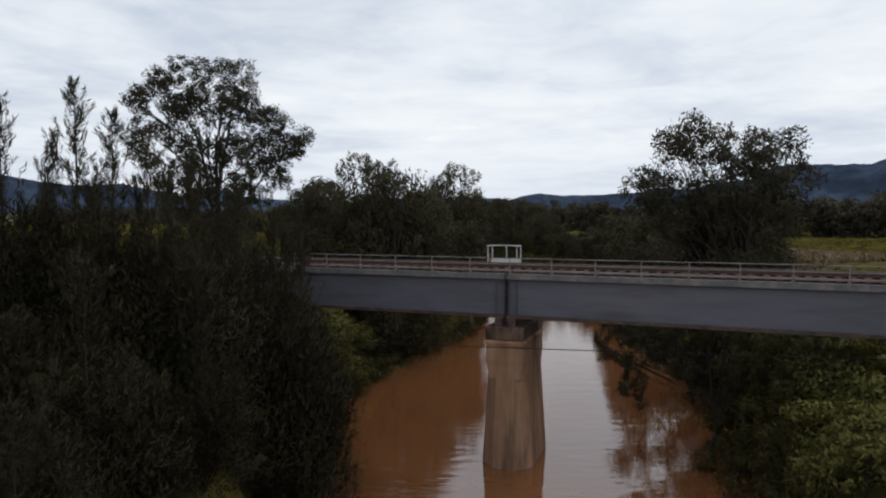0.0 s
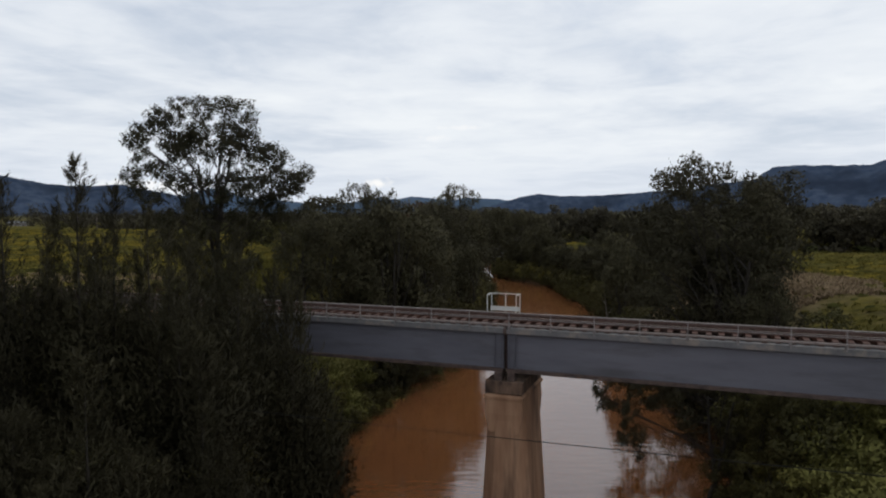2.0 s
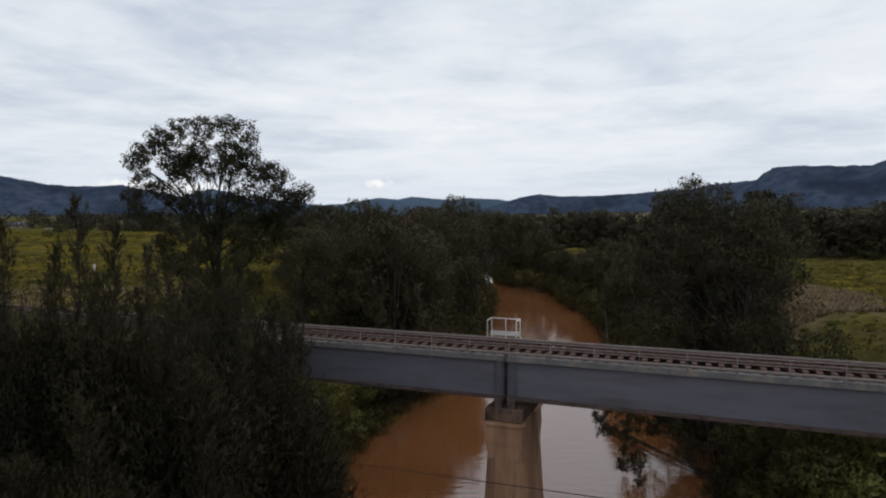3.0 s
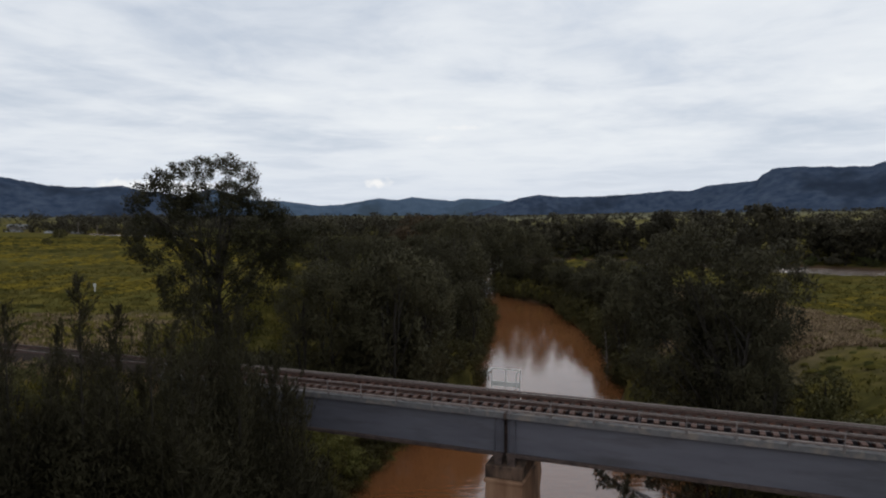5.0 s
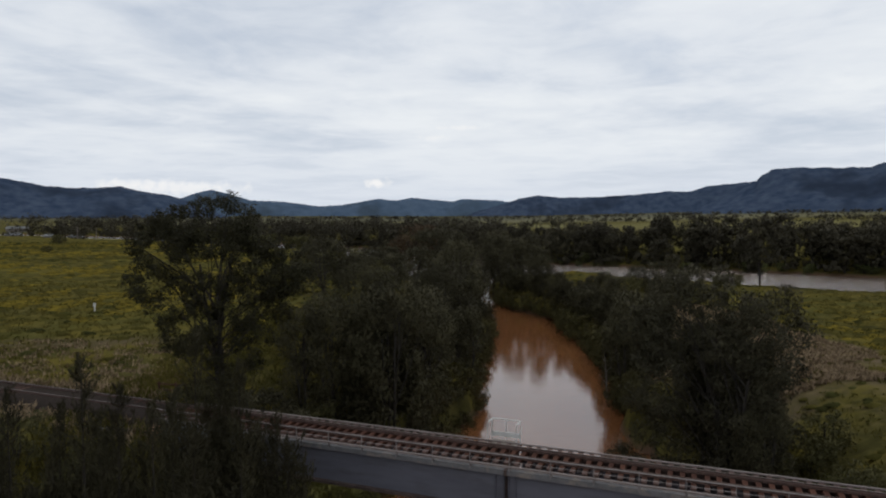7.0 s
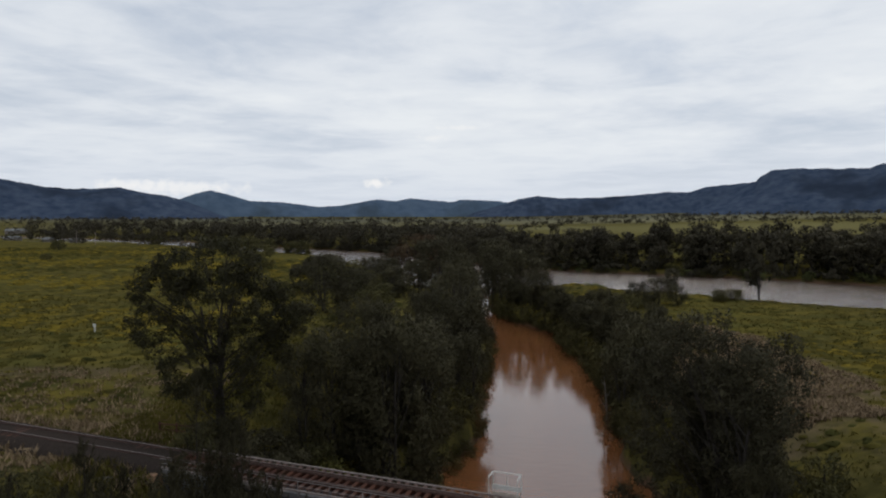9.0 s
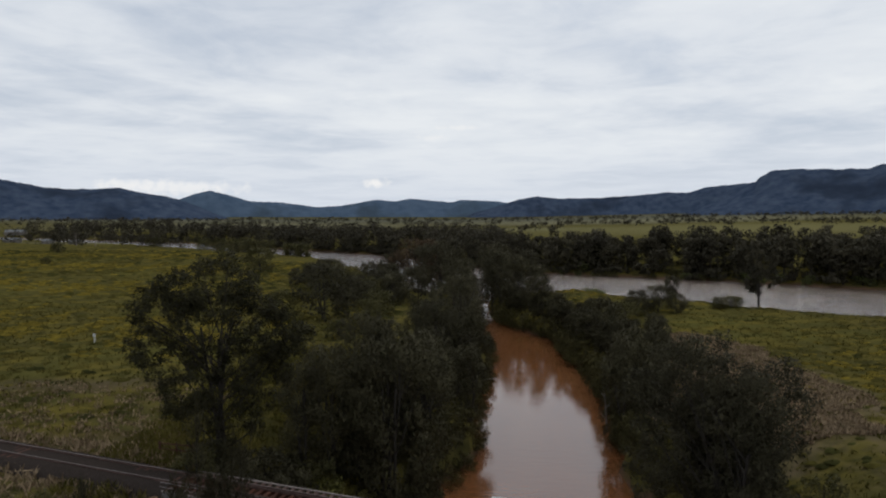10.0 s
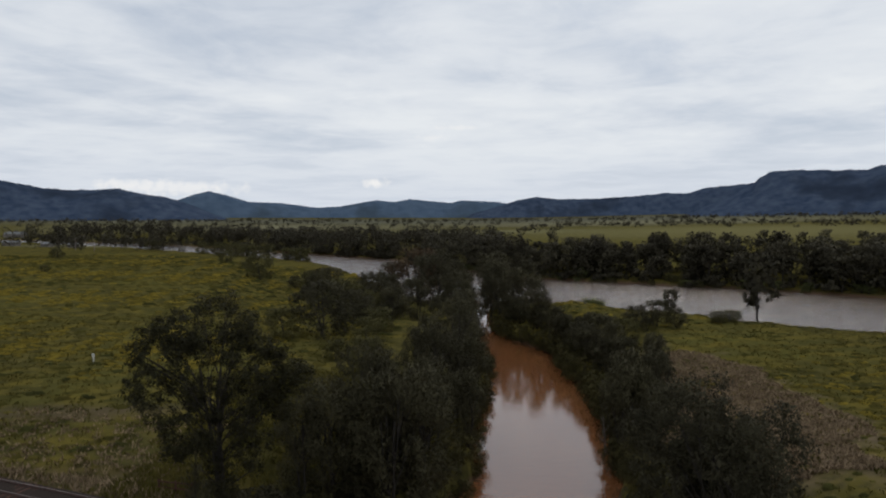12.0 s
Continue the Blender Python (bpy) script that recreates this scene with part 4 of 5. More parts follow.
# trees along the creek
plant("river_e", 19.2, 44.0, 1.0, -46.0, z=1.0)
plant("river_f", 15.0, 35.6, 1.0, -8.0, z=0.5)
for kind, kh, x, y, zt, turn, wide in (
        ("river_a", 12, -10.2, 60.0, 16.8, 0, 0.85), ("river_a", 12, -5.4, 61.0, 17.4, 90, 0.75), ("gum_small", 10, -8.0, 62.5, 19.6, 200, 0.55), ("gum_small", 10, -5.0, 63.0, 19.0, 80, 0.6),
        ("river_b", 13, -1.8, 66.0, 16.4, 140, 0.85), ("gum_small", 10, 2.0, 88.0, 20.8, 20, 0.7), ("river_a", 12, 0.0, 84.0, 18.0, 20, 0.8), ("river_b", 13, -1.6, 74.0, 16.0, 300, 0.95), ("river_b", 13, 3.4, 92.0, 17.4, 35, 0.8), ("river_a", 12, -7.0, 70.0, 16.6, 210, 0.75), ("river_b", 13, -3.4, 90.0, 16.6, 120, 0.8),
        ("river_b", 13, -12.4, 57.0, 16.0, 10, 0.8),
        ("river_d", 12, 20.8, 49.0, 15.8, 200, 0.7), ("river_a", 12, 20.4, 43.0, 15.0, 250, 0.52),
        ("river_b", 13, 20.6, 50.0, 15.6, 170, 0.7), ("river_a", 12, 21.2, 47.0, 14.8, 30, 0.55), ("river_a", 12, 20.0, 40.4, 12.0, 80, 0.6),
        ("river_b", 13, 24.2, 58.0, 14.6, 45, 0.85), ("upper_a", 12, 22.8, 80.0, 13.6, 205, 0.6), ("upper_b", 13, 23.4, 86.0, 13.8, 145, 0.8),
        ("upper_b", 13, 24.6, 80.0, 13.2, 80, 0.75), ("upper_a", 12, 27.6, 87.0, 13.8, 10, 0.7), ("upper_b", 13, 28.8, 95.0, 13.8, 110, 0.8), ("upper_a", 12, 29.6, 102.0, 13.6, 150, 0.7),
        ("upper_b", 13, 25.6, 113.0, 13.6, 60, 0.85), ("upper_b", 13, 25.0, 119.0, 14.0, 40, 0.85), ("upper_a", 12, 28.6, 127.0, 12.4, 320, 0.8), ("upper_a", 12, 27.4, 137.0, 11.8, 20, 0.8),
        ("upper_b", 13, 22.8, 146.0, 11.8, 0, 0.85), ("upper_b", 13, 22.6, 160.0, 16.8, 0, 0.9), ("upper_a", 12, 19.6, 173.0, 18.4, 100, 0.8), ("upper_a", 12, 3.2, 79.0, 13.0, 5, 0.7),
        ("upper_b", 13, 17.0, 186.0, 18.8, 30, 0.9), ("upper_a", 12, 16.6, 200.0, 19.0, 70, 0.75), ("upper_b", 13, 15.2, 193.0, 17.0, 170, 0.7), ("upper_a", 12, 17.6, 226.0, 19.6, 140, 0.8), ("upper_b", 13, 26.0, 205.0, 18.0, 240, 0.9),
        ("upper_b", 13, 3.2, 97.0, 15.0, 190, 0.8), ("upper_a", 12, 4.0, 110.0, 15.4, 280, 0.75), ("upper_b", 13, 4.6, 124.0, 15.8, 33, 0.78),
        ("upper_a", 12, 5.2, 138.0, 16.6, 99, 0.78), ("upper_b", 13, 6.0, 154.0, 17.0, 10, 0.78), ("upper_a", 12, 4.6, 170.0, 18.0, 200, 0.85), ("upper_b", 13, 4.0, 186.0, 19.4, 140, 1.0),
        ("upper_a", 12, -2.0, 200.0, 20.4, 15, 1.1), ("upper_c", 12, -8.0, 219.0, 21.6, 200, 1.25), ("upper_b", 13, 0.0, 240.0, 19.4, 300, 1.0), ("upper_a", 12, -2.0, 98.0, 13.6, 0, 0.8),
        ("upper_a", 12, -3.0, 118.0, 13.8, 111, 0.8), ("upper_b", 13, -1.0, 140.0, 15.0, 222, 0.9), ("upper_a", 12, -6.0, 165.0, 16.4, 333, 0.9), ("upper_b", 13, -14.0, 185.0, 15.6, 55, 0.9),
        ("upper_a", 12, -22.0, 200.0, 15.0, 155, 0.9), ("upper_b", 13, -18.0, 225.0, 16.0, 255, 1.0), ("upper_a", 12, -6.0, 80.0, 13.0, 5, 0.8)):
    x = on_bank(x, y)
    plant(kind, x, y, to_top(kh, x, y, zt), turn, wide)

# bushes
for kind, x, y, s, turn in (
        ("round_b", -21.5, 119, 1.25, 0), ("round_a", -28.0, 116, 0.68, 80), ("round_a", -24.0, 161, 1.15, 30), ("round_a", -31.0, 172, 0.9, 200), ("round_b", -38.5, 224, 1.5, 10), ("round_a", -46.0, 240, 1.2, 100), ("round_b", -18.5, 140, 0.8, 310),
        ("round_b", -15.5, 131, 0.75, 70), ("round_a", -79.0, 287, 1.35, 40), ("round_b", -59.0, 266, 0.7, 90), ("round_b", -53.0, 272, 0.9, 20), ("round_b", -28.0, 205, 1.1, 150), ("round_a", -17.0, 152, 0.8, 70), ("bush_b", -12, 122, 1.5, 20),
        ("round_b", -16.0, 176, 1.2, 0), ("round_a", -12.0, 108, 0.6, 0), ("bush_b", -16, 100, 1.0, 0), ("round_b", -11.0, 152, 1.0, 260), ("round_a", -10.0, 92, 0.6, 130), ("round_b", -44.0, 246, 1.0, 200), ("bush_b", -158, 262, 0.9, 10),
        ("bush_a", -82, 296, 1.2, 60), ("bush_b", -98, 330, 1.6, 20), ("bush_a", -116, 356, 1.5, 90), ("bush_b", -232, 395, 1.4, 30),
        ("round_b", 39.0, 130.0, 0.66, 60), ("round_b", 44.0, 133.0, 0.68, 190), ("round_b", 47.5, 132.0, 0.5, 250), ("round_a", 35.0, 124.0, 0.6, 20), ("bush_b", 25.4, 44.6, 1.0, 0), ("bush_a", 27.5, 46.5, 0.7, 120), ("bush_b", 62.5, 139, 0.75, 0), ("bush_a", 58.5, 138, 0.6, 0),
        ("bush_a", -92, 438, 2.2, 10), ("bush_b", -104, 452, 2.8, 70), ("bush_a", -142, 482, 2.4, 130), ("bush_b", -152, 490, 3.0, 200), ("bush_a", -168, 506, 2.4, 260), ("bush_a", -190, 526, 2.4, 320), ("bush_b", -250, 580, 3.0, 0), ("bush_a", -262, 592, 2.6, 40),
        ("bush_b", 24.5, 38.0, 0.9, 300), ("bush_a", 61, 138, 0.62, 0), ("bush_b", 58, 137, 0.7, 0), ("bush_b", -207, 355, 1.6, 0), ("bush_a", -92, 438, 2.0, 10), ("bush_b", -104, 452, 2.6, 70), ("bush_a", -124, 474, 2.3, 130), ("bush_b", -138, 488, 2.9, 200), ("bush_a", -158, 508, 2.4, 260), ("bush_a", -180, 530, 2.2, 320),
        ("weed_a", 20.5, 30.5, 1.25, 20), ("scrub_a", 18.0, 34.0, 0.9, 140), ("bush_a", 18.0, 38.0, 0.8, 260), ("bush_b", 22.0, 34.5, 1.0, 50), ("weed_a", 16.4, 25.0, 1.2, 170),
        ("weed_a", 18.6, 27.4, 1.3, 10), ("scrub_a", 15.8, 31.6, 0.8, 90), ("scrub_a", 15.4, 28.6, 0.7, 200), ("scrub_a", 17.0, 36.4, 0.8, 60), ("bush_a", 19.6, 36.5, 0.8, 5),
        ("bush_a", 17.4, 30.0, 0.8, 75), ("bush_b", 20.0, 33.4, 0.9, 15), ("weed_a", 22.6, 31.6, 1.2, 115), ("bush_b", 24.4, 33.6, 0.9, 33), ("bush_a", 21.4, 37.4, 0.8, 210), ("bush_b", 19.4, 40.4, 0.8, 310),
        ("bush_a", 18.6, 32.2, 0.7, 350), ("scrub_a", 16.8, 33.6, 0.7, 240), ("bush_a", 23.4, 36.4, 0.7, 25), ("weed_a", 20.6, 28.2, 1.25, 99), ("weed_a", 18.0, 23.6, 1.2, 45),
        ("bush_b", 22.8, 75.0, 0.6, 130), ("bush_b", 23.0, 80.0, 0.9, 10), ("bush_b", 23.2, 85.0, 0.9, 190),
        ("bush_b", 23.3, 90.0, 0.9, 20), ("bush_b", 23.4, 95.0, 0.9, 70), ("bush_b", 23.4, 100.0, 0.9, 120), ("bush_b", 23.4, 105.0, 0.9, 170), ("bush_a", 25.6, 90.0, 0.9, 220), ("bush_a", 25.8, 98.0, 0.9, 270), ("bush_a", 26.0, 106.0, 0.9, 320),
        ("bush_b", 23.2, 111.0, 0.8, 0), ("bush_b", 23.0, 126.0, 0.8, 0), ("bush_b", 22.6, 133.0, 0.8, 0), ("bush_b", 22.2, 140.0, 0.8, 0),
        ("weed_a", 16.6, 20.5, 1.0, 0), ("weed_a", 18.4, 21.8, 1.1, 50), ("weed_a", 20.4, 23.6, 1.0, 100), ("weed_a", 22.2, 26.0, 1.1, 150), ("weed_a", 19.4, 25.4, 1.0, 200), ("weed_a", 21.6, 29.0, 1.0, 250), ("weed_a", 24.0, 29.6, 1.1, 300), ("weed_a", 16.0, 22.6, 0.9, 20), ("weed_a", 23.6, 32.6, 0.9, 70),
        ("weed_a", -8.4, 46.0, 0.6, 0), ("weed_a", -9.8, 48.5, 0.7, 90), ("weed_a", -7.6, 50.0, 0.5, 45),
        ("bush_b", -3.2, 60.0, 0.7, 0), ("bush_a", -1.6, 63.5, 0.7, 60), ("bush_b", 0.4, 67.5, 0.8, 120), ("bush_b", 2.0, 72.0, 0.8, 10), ("bush_b", -4.6, 55.5, 0.6, 77),
        ("bush_b", -13.5, 52.0, 0.9, 60), ("bush_a", -11.0, 54.5, 0.8, 90), ("bush_b", -17.5, 45.5, 0.8, 90), ("bush_b", -14.8, 44.0, 0.7, 190), ("round_b", -15.2, 47.8, 0.5, 0), ("round_b", -13.0, 47.4, 0.52, 60), ("round_b", -17.6, 48.4, 0.36, 120), ("round_b", -14.2, 50.8, 0.55, 200), ("round_b", -12.0, 50.4, 0.5, 20),
        ("bush_b", -20.5, 36.0, 0.8, 30), ("bush_a", -24.0, 36.5, 0.7, 130), ("bush_b", -27.5, 38.5, 0.8, 230), ("bush_a", -18.5, 33.0, 0.8, 0),
        ("scrub_a", -9.4, 24.0, 0.9, 260), ("scrub_a", -9.4, 27.2, 0.9, 10), ("scrub_a", -11.8, 21.4, 1.0, 110),
        ("scrub_a", -7.6, 46.0, 0.42, 0), ("scrub_a", -7.0, 49.0, 0.42, 50), ("scrub_a", -6.2, 52.2, 0.42, 100), ("scrub_a", -5.0, 55.2, 0.42, 150), ("scrub_a", -3.6, 58.2, 0.7, 200), ("scrub_a", -1.8, 61.0, 0.7, 250), ("scrub_a", 0.2, 63.6, 0.7, 300), ("scrub_a", 2.2, 65.6, 0.6, 20),
        ("weed_a", -9.4, 42.5, 1.0, 10), ("weed_a", -10.4, 45.0, 1.1, 130), ("weed_a", -9.0, 47.4, 0.9, 220), ("weed_a", -10.8, 50.4, 1.0, 320), ("weed_a", -8.6, 52.4, 0.9, 25), ("weed_a", -11.4, 47.6, 1.0, 75), ("weed_a", -9.4, 39.8, 0.9, 190),
        ("scrub_a", 14.9, 32.8, 0.8, 0), ("scrub_a", 14.6, 30.0, 0.8, 60), ("scrub_a", 14.6, 27.2, 0.75, 120), ("scrub_a", 14.7, 24.6, 0.7, 180), ("scrub_a", 16.2, 36.0, 0.75, 240), 
        ("scrub_a", 18.9, 41.4, 0.8, 40), ("scrub_a", 19.8, 52.0, 0.9, 140), ("scrub_a", 20.6, 56.0, 0.9, 190),
        ("weed_a", 15.0, 21.4, 1.2, 30), ("weed_a", 15.6, 23.4, 1.2, 130), ("weed_a", 16.2, 26.4, 1.2, 210), ("weed_a", 17.6, 28.8, 1.3, 310), ("weed_a", 18.8, 30.6, 1.2, 55), ("weed_a", 17.2, 24.6, 1.2, 95), ("weed_a", 16.4, 18.4, 1.2, 15), ("weed_a", 15.2, 25.0, 1.0, 77), ("weed_a", 14.8, 19.4, 1.1, 177),
        ("scrub_a", -7.2, 44.0, 0.5, 33), ("scrub_a", -7.4, 42.0, 0.55, 133), ("scrub_a", -4.6, 57.5, 0.7, 233), ("scrub_a", -5.9, 56.4, 0.6, 333), ("weed_a", -6.4, 53.0, 1.0, 12), ("weed_a", -7.6, 50.2, 1.2, 112), ("weed_a", -5.6, 54.2, 1.1, 40), ("weed_a", -6.8, 51.6, 1.1, 140), ("weed_a", -5.0, 56.6, 1.0, 230), ("weed_a", -7.8, 54.6, 1.2, 310), ("weed_a", -7.4, 48.4, 1.0, 80), ("weed_a", -8.0, 44.4, 1.0, 170), ("round_b", -6.2, 57.4, 0.42, 0), ("round_b", -4.6, 60.4, 0.45, 90), ("round_b", -2.6, 63.6, 0.48, 180), ("round_b", -7.6, 59.6, 0.5, 30), ("round_b", -5.6, 63.4, 0.55, 130), ("scrub_a", -6.6, 51.0, 0.8, 44), ("scrub_a", -5.8, 53.6, 0.85, 144), ("scrub_a", -7.0, 48.0, 0.7, 10), ("weed_a", -8.6, 49.4, 1.2, 5), ("weed_a", -9.6, 51.6, 1.3, 95), ("weed_a", -8.4, 46.8, 1.2, 215), ("weed_a", -10.2, 54.0, 1.2, 280)):
    plant(kind, on_bank(x, y), y, s, turn)
plant("willow", 45.0, 196, 1.25, 0, 1.1)


def snag(x, y, lean, h):
    """A bare, leaning dead trunk with a few broken limbs."""
    e = new("dead_tree")
    e.location = (x, y, float(land(x, y)))
    tagged(e, "bare pale dead trunk leaning over the creek", "tree")
    q = np.linspace(0, 1, 7)
    line = np.stack([lean * q ** 1.5, 0.2 * np.sin(q * 5), -0.6 + (h + 0.6) * q], -1)
    part("trunk", grid_mesh("trunk", *tube(line, 0.19 * (1.05 - q) + 0.03, 7), True), DEADWOOD, e)
    for k, dx, dz in ((3, -0.9, 1.1), (4, 0.8, 1.0), (5, -0.5, 0.9)):
        p = line[k]
        limb = np.stack([p, p + np.array([dx * 0.5, 0.1, dz * 0.35]), p + np.array([dx, 0.15, dz])])
        part("limb", grid_mesh("limb", *tube(limb, (0.07, 0.045, 0.015), 5), True), DEADWOOD, e)


snag(21.6, 84.5, -0.7, 8.0)

# scrub hanging over both water lines of the creek
rng = random.Random(21)
for side, y0, y1 in ((1, 52, 182), (-1, 67, 172)):
    y = y0
    while y < y1:
        xs = np.interp(y, CREEK[:, 1], CREEK[:, 0]) + side * np.linspace(0, 24, 97)
        x = float(xs[np.argmax(land(xs, np.full(97, y)) > 0.7)]) + side * 0.5
        grown = 1.0 if y < 76 else 1.5 if side > 0 else 1.15
        plant("scrub_b", x + side * (0.3 if y < 76 else -0.5), y, grown * rng.uniform(0.55, 0.95), rng.uniform(0, 360))
        if side > 0 and y > 78:      # shrubs behind, up the bank
            plant("round_b", x + rng.uniform(1.4, 3.6), y, rng.uniform(0.5, 0.8), rng.uniform(0, 360), 0.85)
        y += rng.uniform(1.8, 3.0) * (1.0 if y < 76 else 1.3)
plant("far_c", 51.0, 145.0, 0.52, 0, 0.8)
plant("far_c", 69.5, 143.0, 1.28, 40, 0.75)

# trees on the far banks and in the paddocks
rng = random.Random(7)
BELT = []
for i in range(1, len(RIVER) - 2):
    (ax, ay, aw), (bx, by, bw) = RIVER[i], RIVER[i + 1]
    ln = math.hypot(bx - ax, by - ay)
    for k in range(int(min(ln, 190) / (2.3 if i < 7 else 1.5))):
        s = rng.uniform(0, 1)
        x, y, w = ax + s * (bx - ax), ay + s * (by - ay), aw + s * (bw - aw)
        off = w + 3 + (34 if i < 7 else 60) * rng.random() ** 1.3
        px, py = x + (by - ay) / ln * off, y - (bx - ax) / ln * off
        if beyond(RIVER, np.array(px), np.array(py)) < 2 or py < 170:
            continue
        if k % 2 == 0:      # low growth down to the water
            off = w + rng.uniform(1.5, 9.0)
            qx, qy = x + (by - ay) / ln * off, y - (bx - ax) / ln * off
            if beyond(RIVER, np.array(qx), np.array(qy)) > 1:
                BELT.append((qx, qy, rng.uniform(3, 6.5), rng.uniform(5, 8)))
        if i >= 7:
            BELT.append((px, py, rng.uniform(12, 19), rng.uniform(7, 11)))
        else:
            plant(rng.choice(("far_a", "far_b", "far_c", "far_b")), px, py, rng.uniform(0.7, 1.2) + 0.2 * (px > 100), rng.uniform(0, 360), rng.uniform(0.75, 1.2))
            if k % 3 == 0:      # low pale shrubs by the water
                off = w + rng.uniform(1.0, 5.0)
                plant(rng.choice(("willow", "bush_a")), x + (by - ay) / ln * off, y - (bx - ax) / ln * off, rng.uniform(0.45, 0.9), rng.uniform(0, 360), rng.uniform(1.0, 1.5))
placed = 0
while placed < 70:
    px, py = rng.uniform(60, 330), rng.uniform(230, 440)
    d = float(beyond(RIVER, np.array(px), np.array(py)))
    if 4 < d < 44 and px * 0.55 + py > 330:
        placed += 1
        plant(rng.choice(("far_a", "far_b", "far_c", "far_a")), px, py, rng.uniform(0.7, 1.35), rng.uniform(0, 360), rng.uniform(0.75, 1.2))
# row along the paddock fence
for k in range(14):
    if k not in (4, 8):
        plant(rng.choice(("far_b", "far_a")), 232 + 11 * k + rng.uniform(-3, 3), 470 - 5 * k + rng.uniform(-4, 4), rng.uniform(0.95, 1.2), rng.uniform(0, 360))
# behind the pasture, by the houses
for cx, n, hi in ((-400, 5, 14), (-352, 9, 21), (-315, 8, 16), (-288, 6, 16), (-262, 5, 12), (-225, 4, 13)):
    for k in range(n):
        BELT.append((cx + rng.uniform(-16, 16), 565 + rng.uniform(-25, 30), hi * rng.uniform(0.75, 1.2), rng.uniform(10, 16)))
# wooded flat past the bend
for k in range(150):
    px, py = rng.uniform(-230, 60), rng.uniform(500, 720)
    if float(beyond(RIVER, np.array(px), np.array(py))) > 5 and px * 0.69 + py * 0.72 > 300:
        BELT.append((px, py, rng.uniform(11, 19), rng.uniform(8, 12)))
# ---------------------------------------------------------------- far woods, scattered trees
def woods(name, label, spots, rng_seed, per, leaf, mat):
    """Distant woodland: crowns of many leaf clumps, too many to count."""
    g = np.random.RandomState(rng_seed)
    c_all, ax_all, out_all = [], [], []
    for x, y, h, w in spots:
        z = float(land(x, y))
        lob = g.normal(size=(7, 3)) * np.array([w * 0.26, w * 0.26, h * 0.20]) + np.array([0, 0, h * 0.58])
        idx = g.randint(0, 7, per)
        p = lob[idx] + g.normal(size=(per, 3)) * np.array([w * 0.13, w * 0.13, h * 0.10])
        p[:, 2] = np.clip(p[:, 2], 0.2, h)
        c_all.append(p + np.array([x, y, z]))
        ax_all.append(g.normal(size=(per, 3)))
        out_all.append(unit(unit(p - lob[idx]) * 0.7 + unit(p - np.array([0, 0, h * 0.45])) * 0.6 + g.normal(size=(per, 3)) * 0.25))
    out = np.concatenate(out_all)
    v, f = leaf_cards(np.concatenate(c_all), np.concatenate(ax_all), leaf, leaf * 0.6, g, out)
    ob = part(name, grid_mesh(name, v, f, normals=np.repeat(out, 4, 0)), mat)
    return tagged(ob, label, "woodland", kind="stuff")


g = np.random.RandomState(17)
spots = []
# rows of trees along far fence lines and creeks, with open paddocks between: distance, bearings, share kept, height
for r0, b0, b1, share, tall in ((620, 3, 12, 0.5, 11), (760, -38, 4, 0.35, 11), (960, -42, -6, 0.30, 9), (960, 2, 11, 0.6, 11), (1150, -42, 44, 0.25, 8), (1230, 8, 44, 0.95, 9), (1330, 14, 44, 0.5, 8),
                                (1450, -42, 10, 0.35, 9), (1480, 10, 44, 0.4, 8), (1700, -42, 44, 0.4, 9), (1900, -42, 44, 0.7, 10), (2060, -44, 44, 1.0, 11)):
    bear = b0
    while bear < b1:
        run = g.uniform(3, 14)
        for _ in range(int(run * r0 * 0.0175 / 8 * 1.5)):
            b = math.radians(min(bear + g.uniform(0, run), b1))
            r = r0 + g.normal() * r0 * 0.010 + 30 * math.sin(b * 9 + r0)
            x, y = r * math.sin(b), r * math.cos(b)
            if float(beyond(RIVER, np.array(x), np.array(y))) < 6 or g.uniform() > share:
                continue
            spots.append((x, y, g.uniform(0.6, 1.15) * tall, g.uniform(6, 10)))
        bear += run + g.uniform(0.5, 6) * (1.2 - share)
woods("river_woods", "dark belt of trees along the far river bank", BELT, 19, 150, 1.65, LEAF_FAR)
woods("far_woods", "bands of dark distant trees across the plain", spots, 18, 26, 2.8, LEAF_FAR)

# ---------------------------------------------------------------- grass in the fields
def tufts(name, label, n, region, seed, mat, height, blades=5, width=0.10, keep=None):
    g = np.random.RandomState(seed)
    x0, x1, y0, y1 = region
    x, y = g.uniform(x0, x1, n), y0 + (y1 - y0) * g.uniform(0, 1, n) ** 1.3
    z = land(x, y)
    ok = (np.minimum(beyond(CREEK, x, y), beyond(RIVER, x, y)) > 2.0) & (z > 1.0)
    u, v = (x - BX) * math.cos(BA) - (y - BY) * math.sin(BA), (x - BX) * math.sin(BA) + (y - BY) * math.cos(BA) - 1.6
    ok &= ~((np.abs(v) < 1.9) & ((u < LEFT_END + 1) | (u > RIGHT_END - 1)))
    if keep is not None:
        ok &= keep(x, y)
    x, y, z = x[ok], y[ok], z[ok]
    c = np.repeat(np.stack([x, y, z], -1), blades, 0) + g.normal(size=(len(x) * blades, 3)) * np.array([0.22, 0.22, 0])
    hgt = np.repeat(g.uniform(0.5, 1.4, len(x)) * height, blades)
    ax = g.normal(size=c.shape) * 0.45 + np.array([0, 0, 1.0])
    c[:, 2] += hgt * 0.42
    out = unit(g.normal(size=c.shape) * 0.35 + np.array([0, 0, 1.0]))
    v, f = leaf_cards(c, ax, height, width, g, out)
    ob = part(name, grid_mesh(name, v, f, normals=np.repeat(out, 4, 0)), mat)
    return tagged(ob, label, "grass", kind="stuff")


def patchy(freq, thr, seed):
    return lambda x, y: ripple(x * freq, y * freq * 1.6, seed) > thr


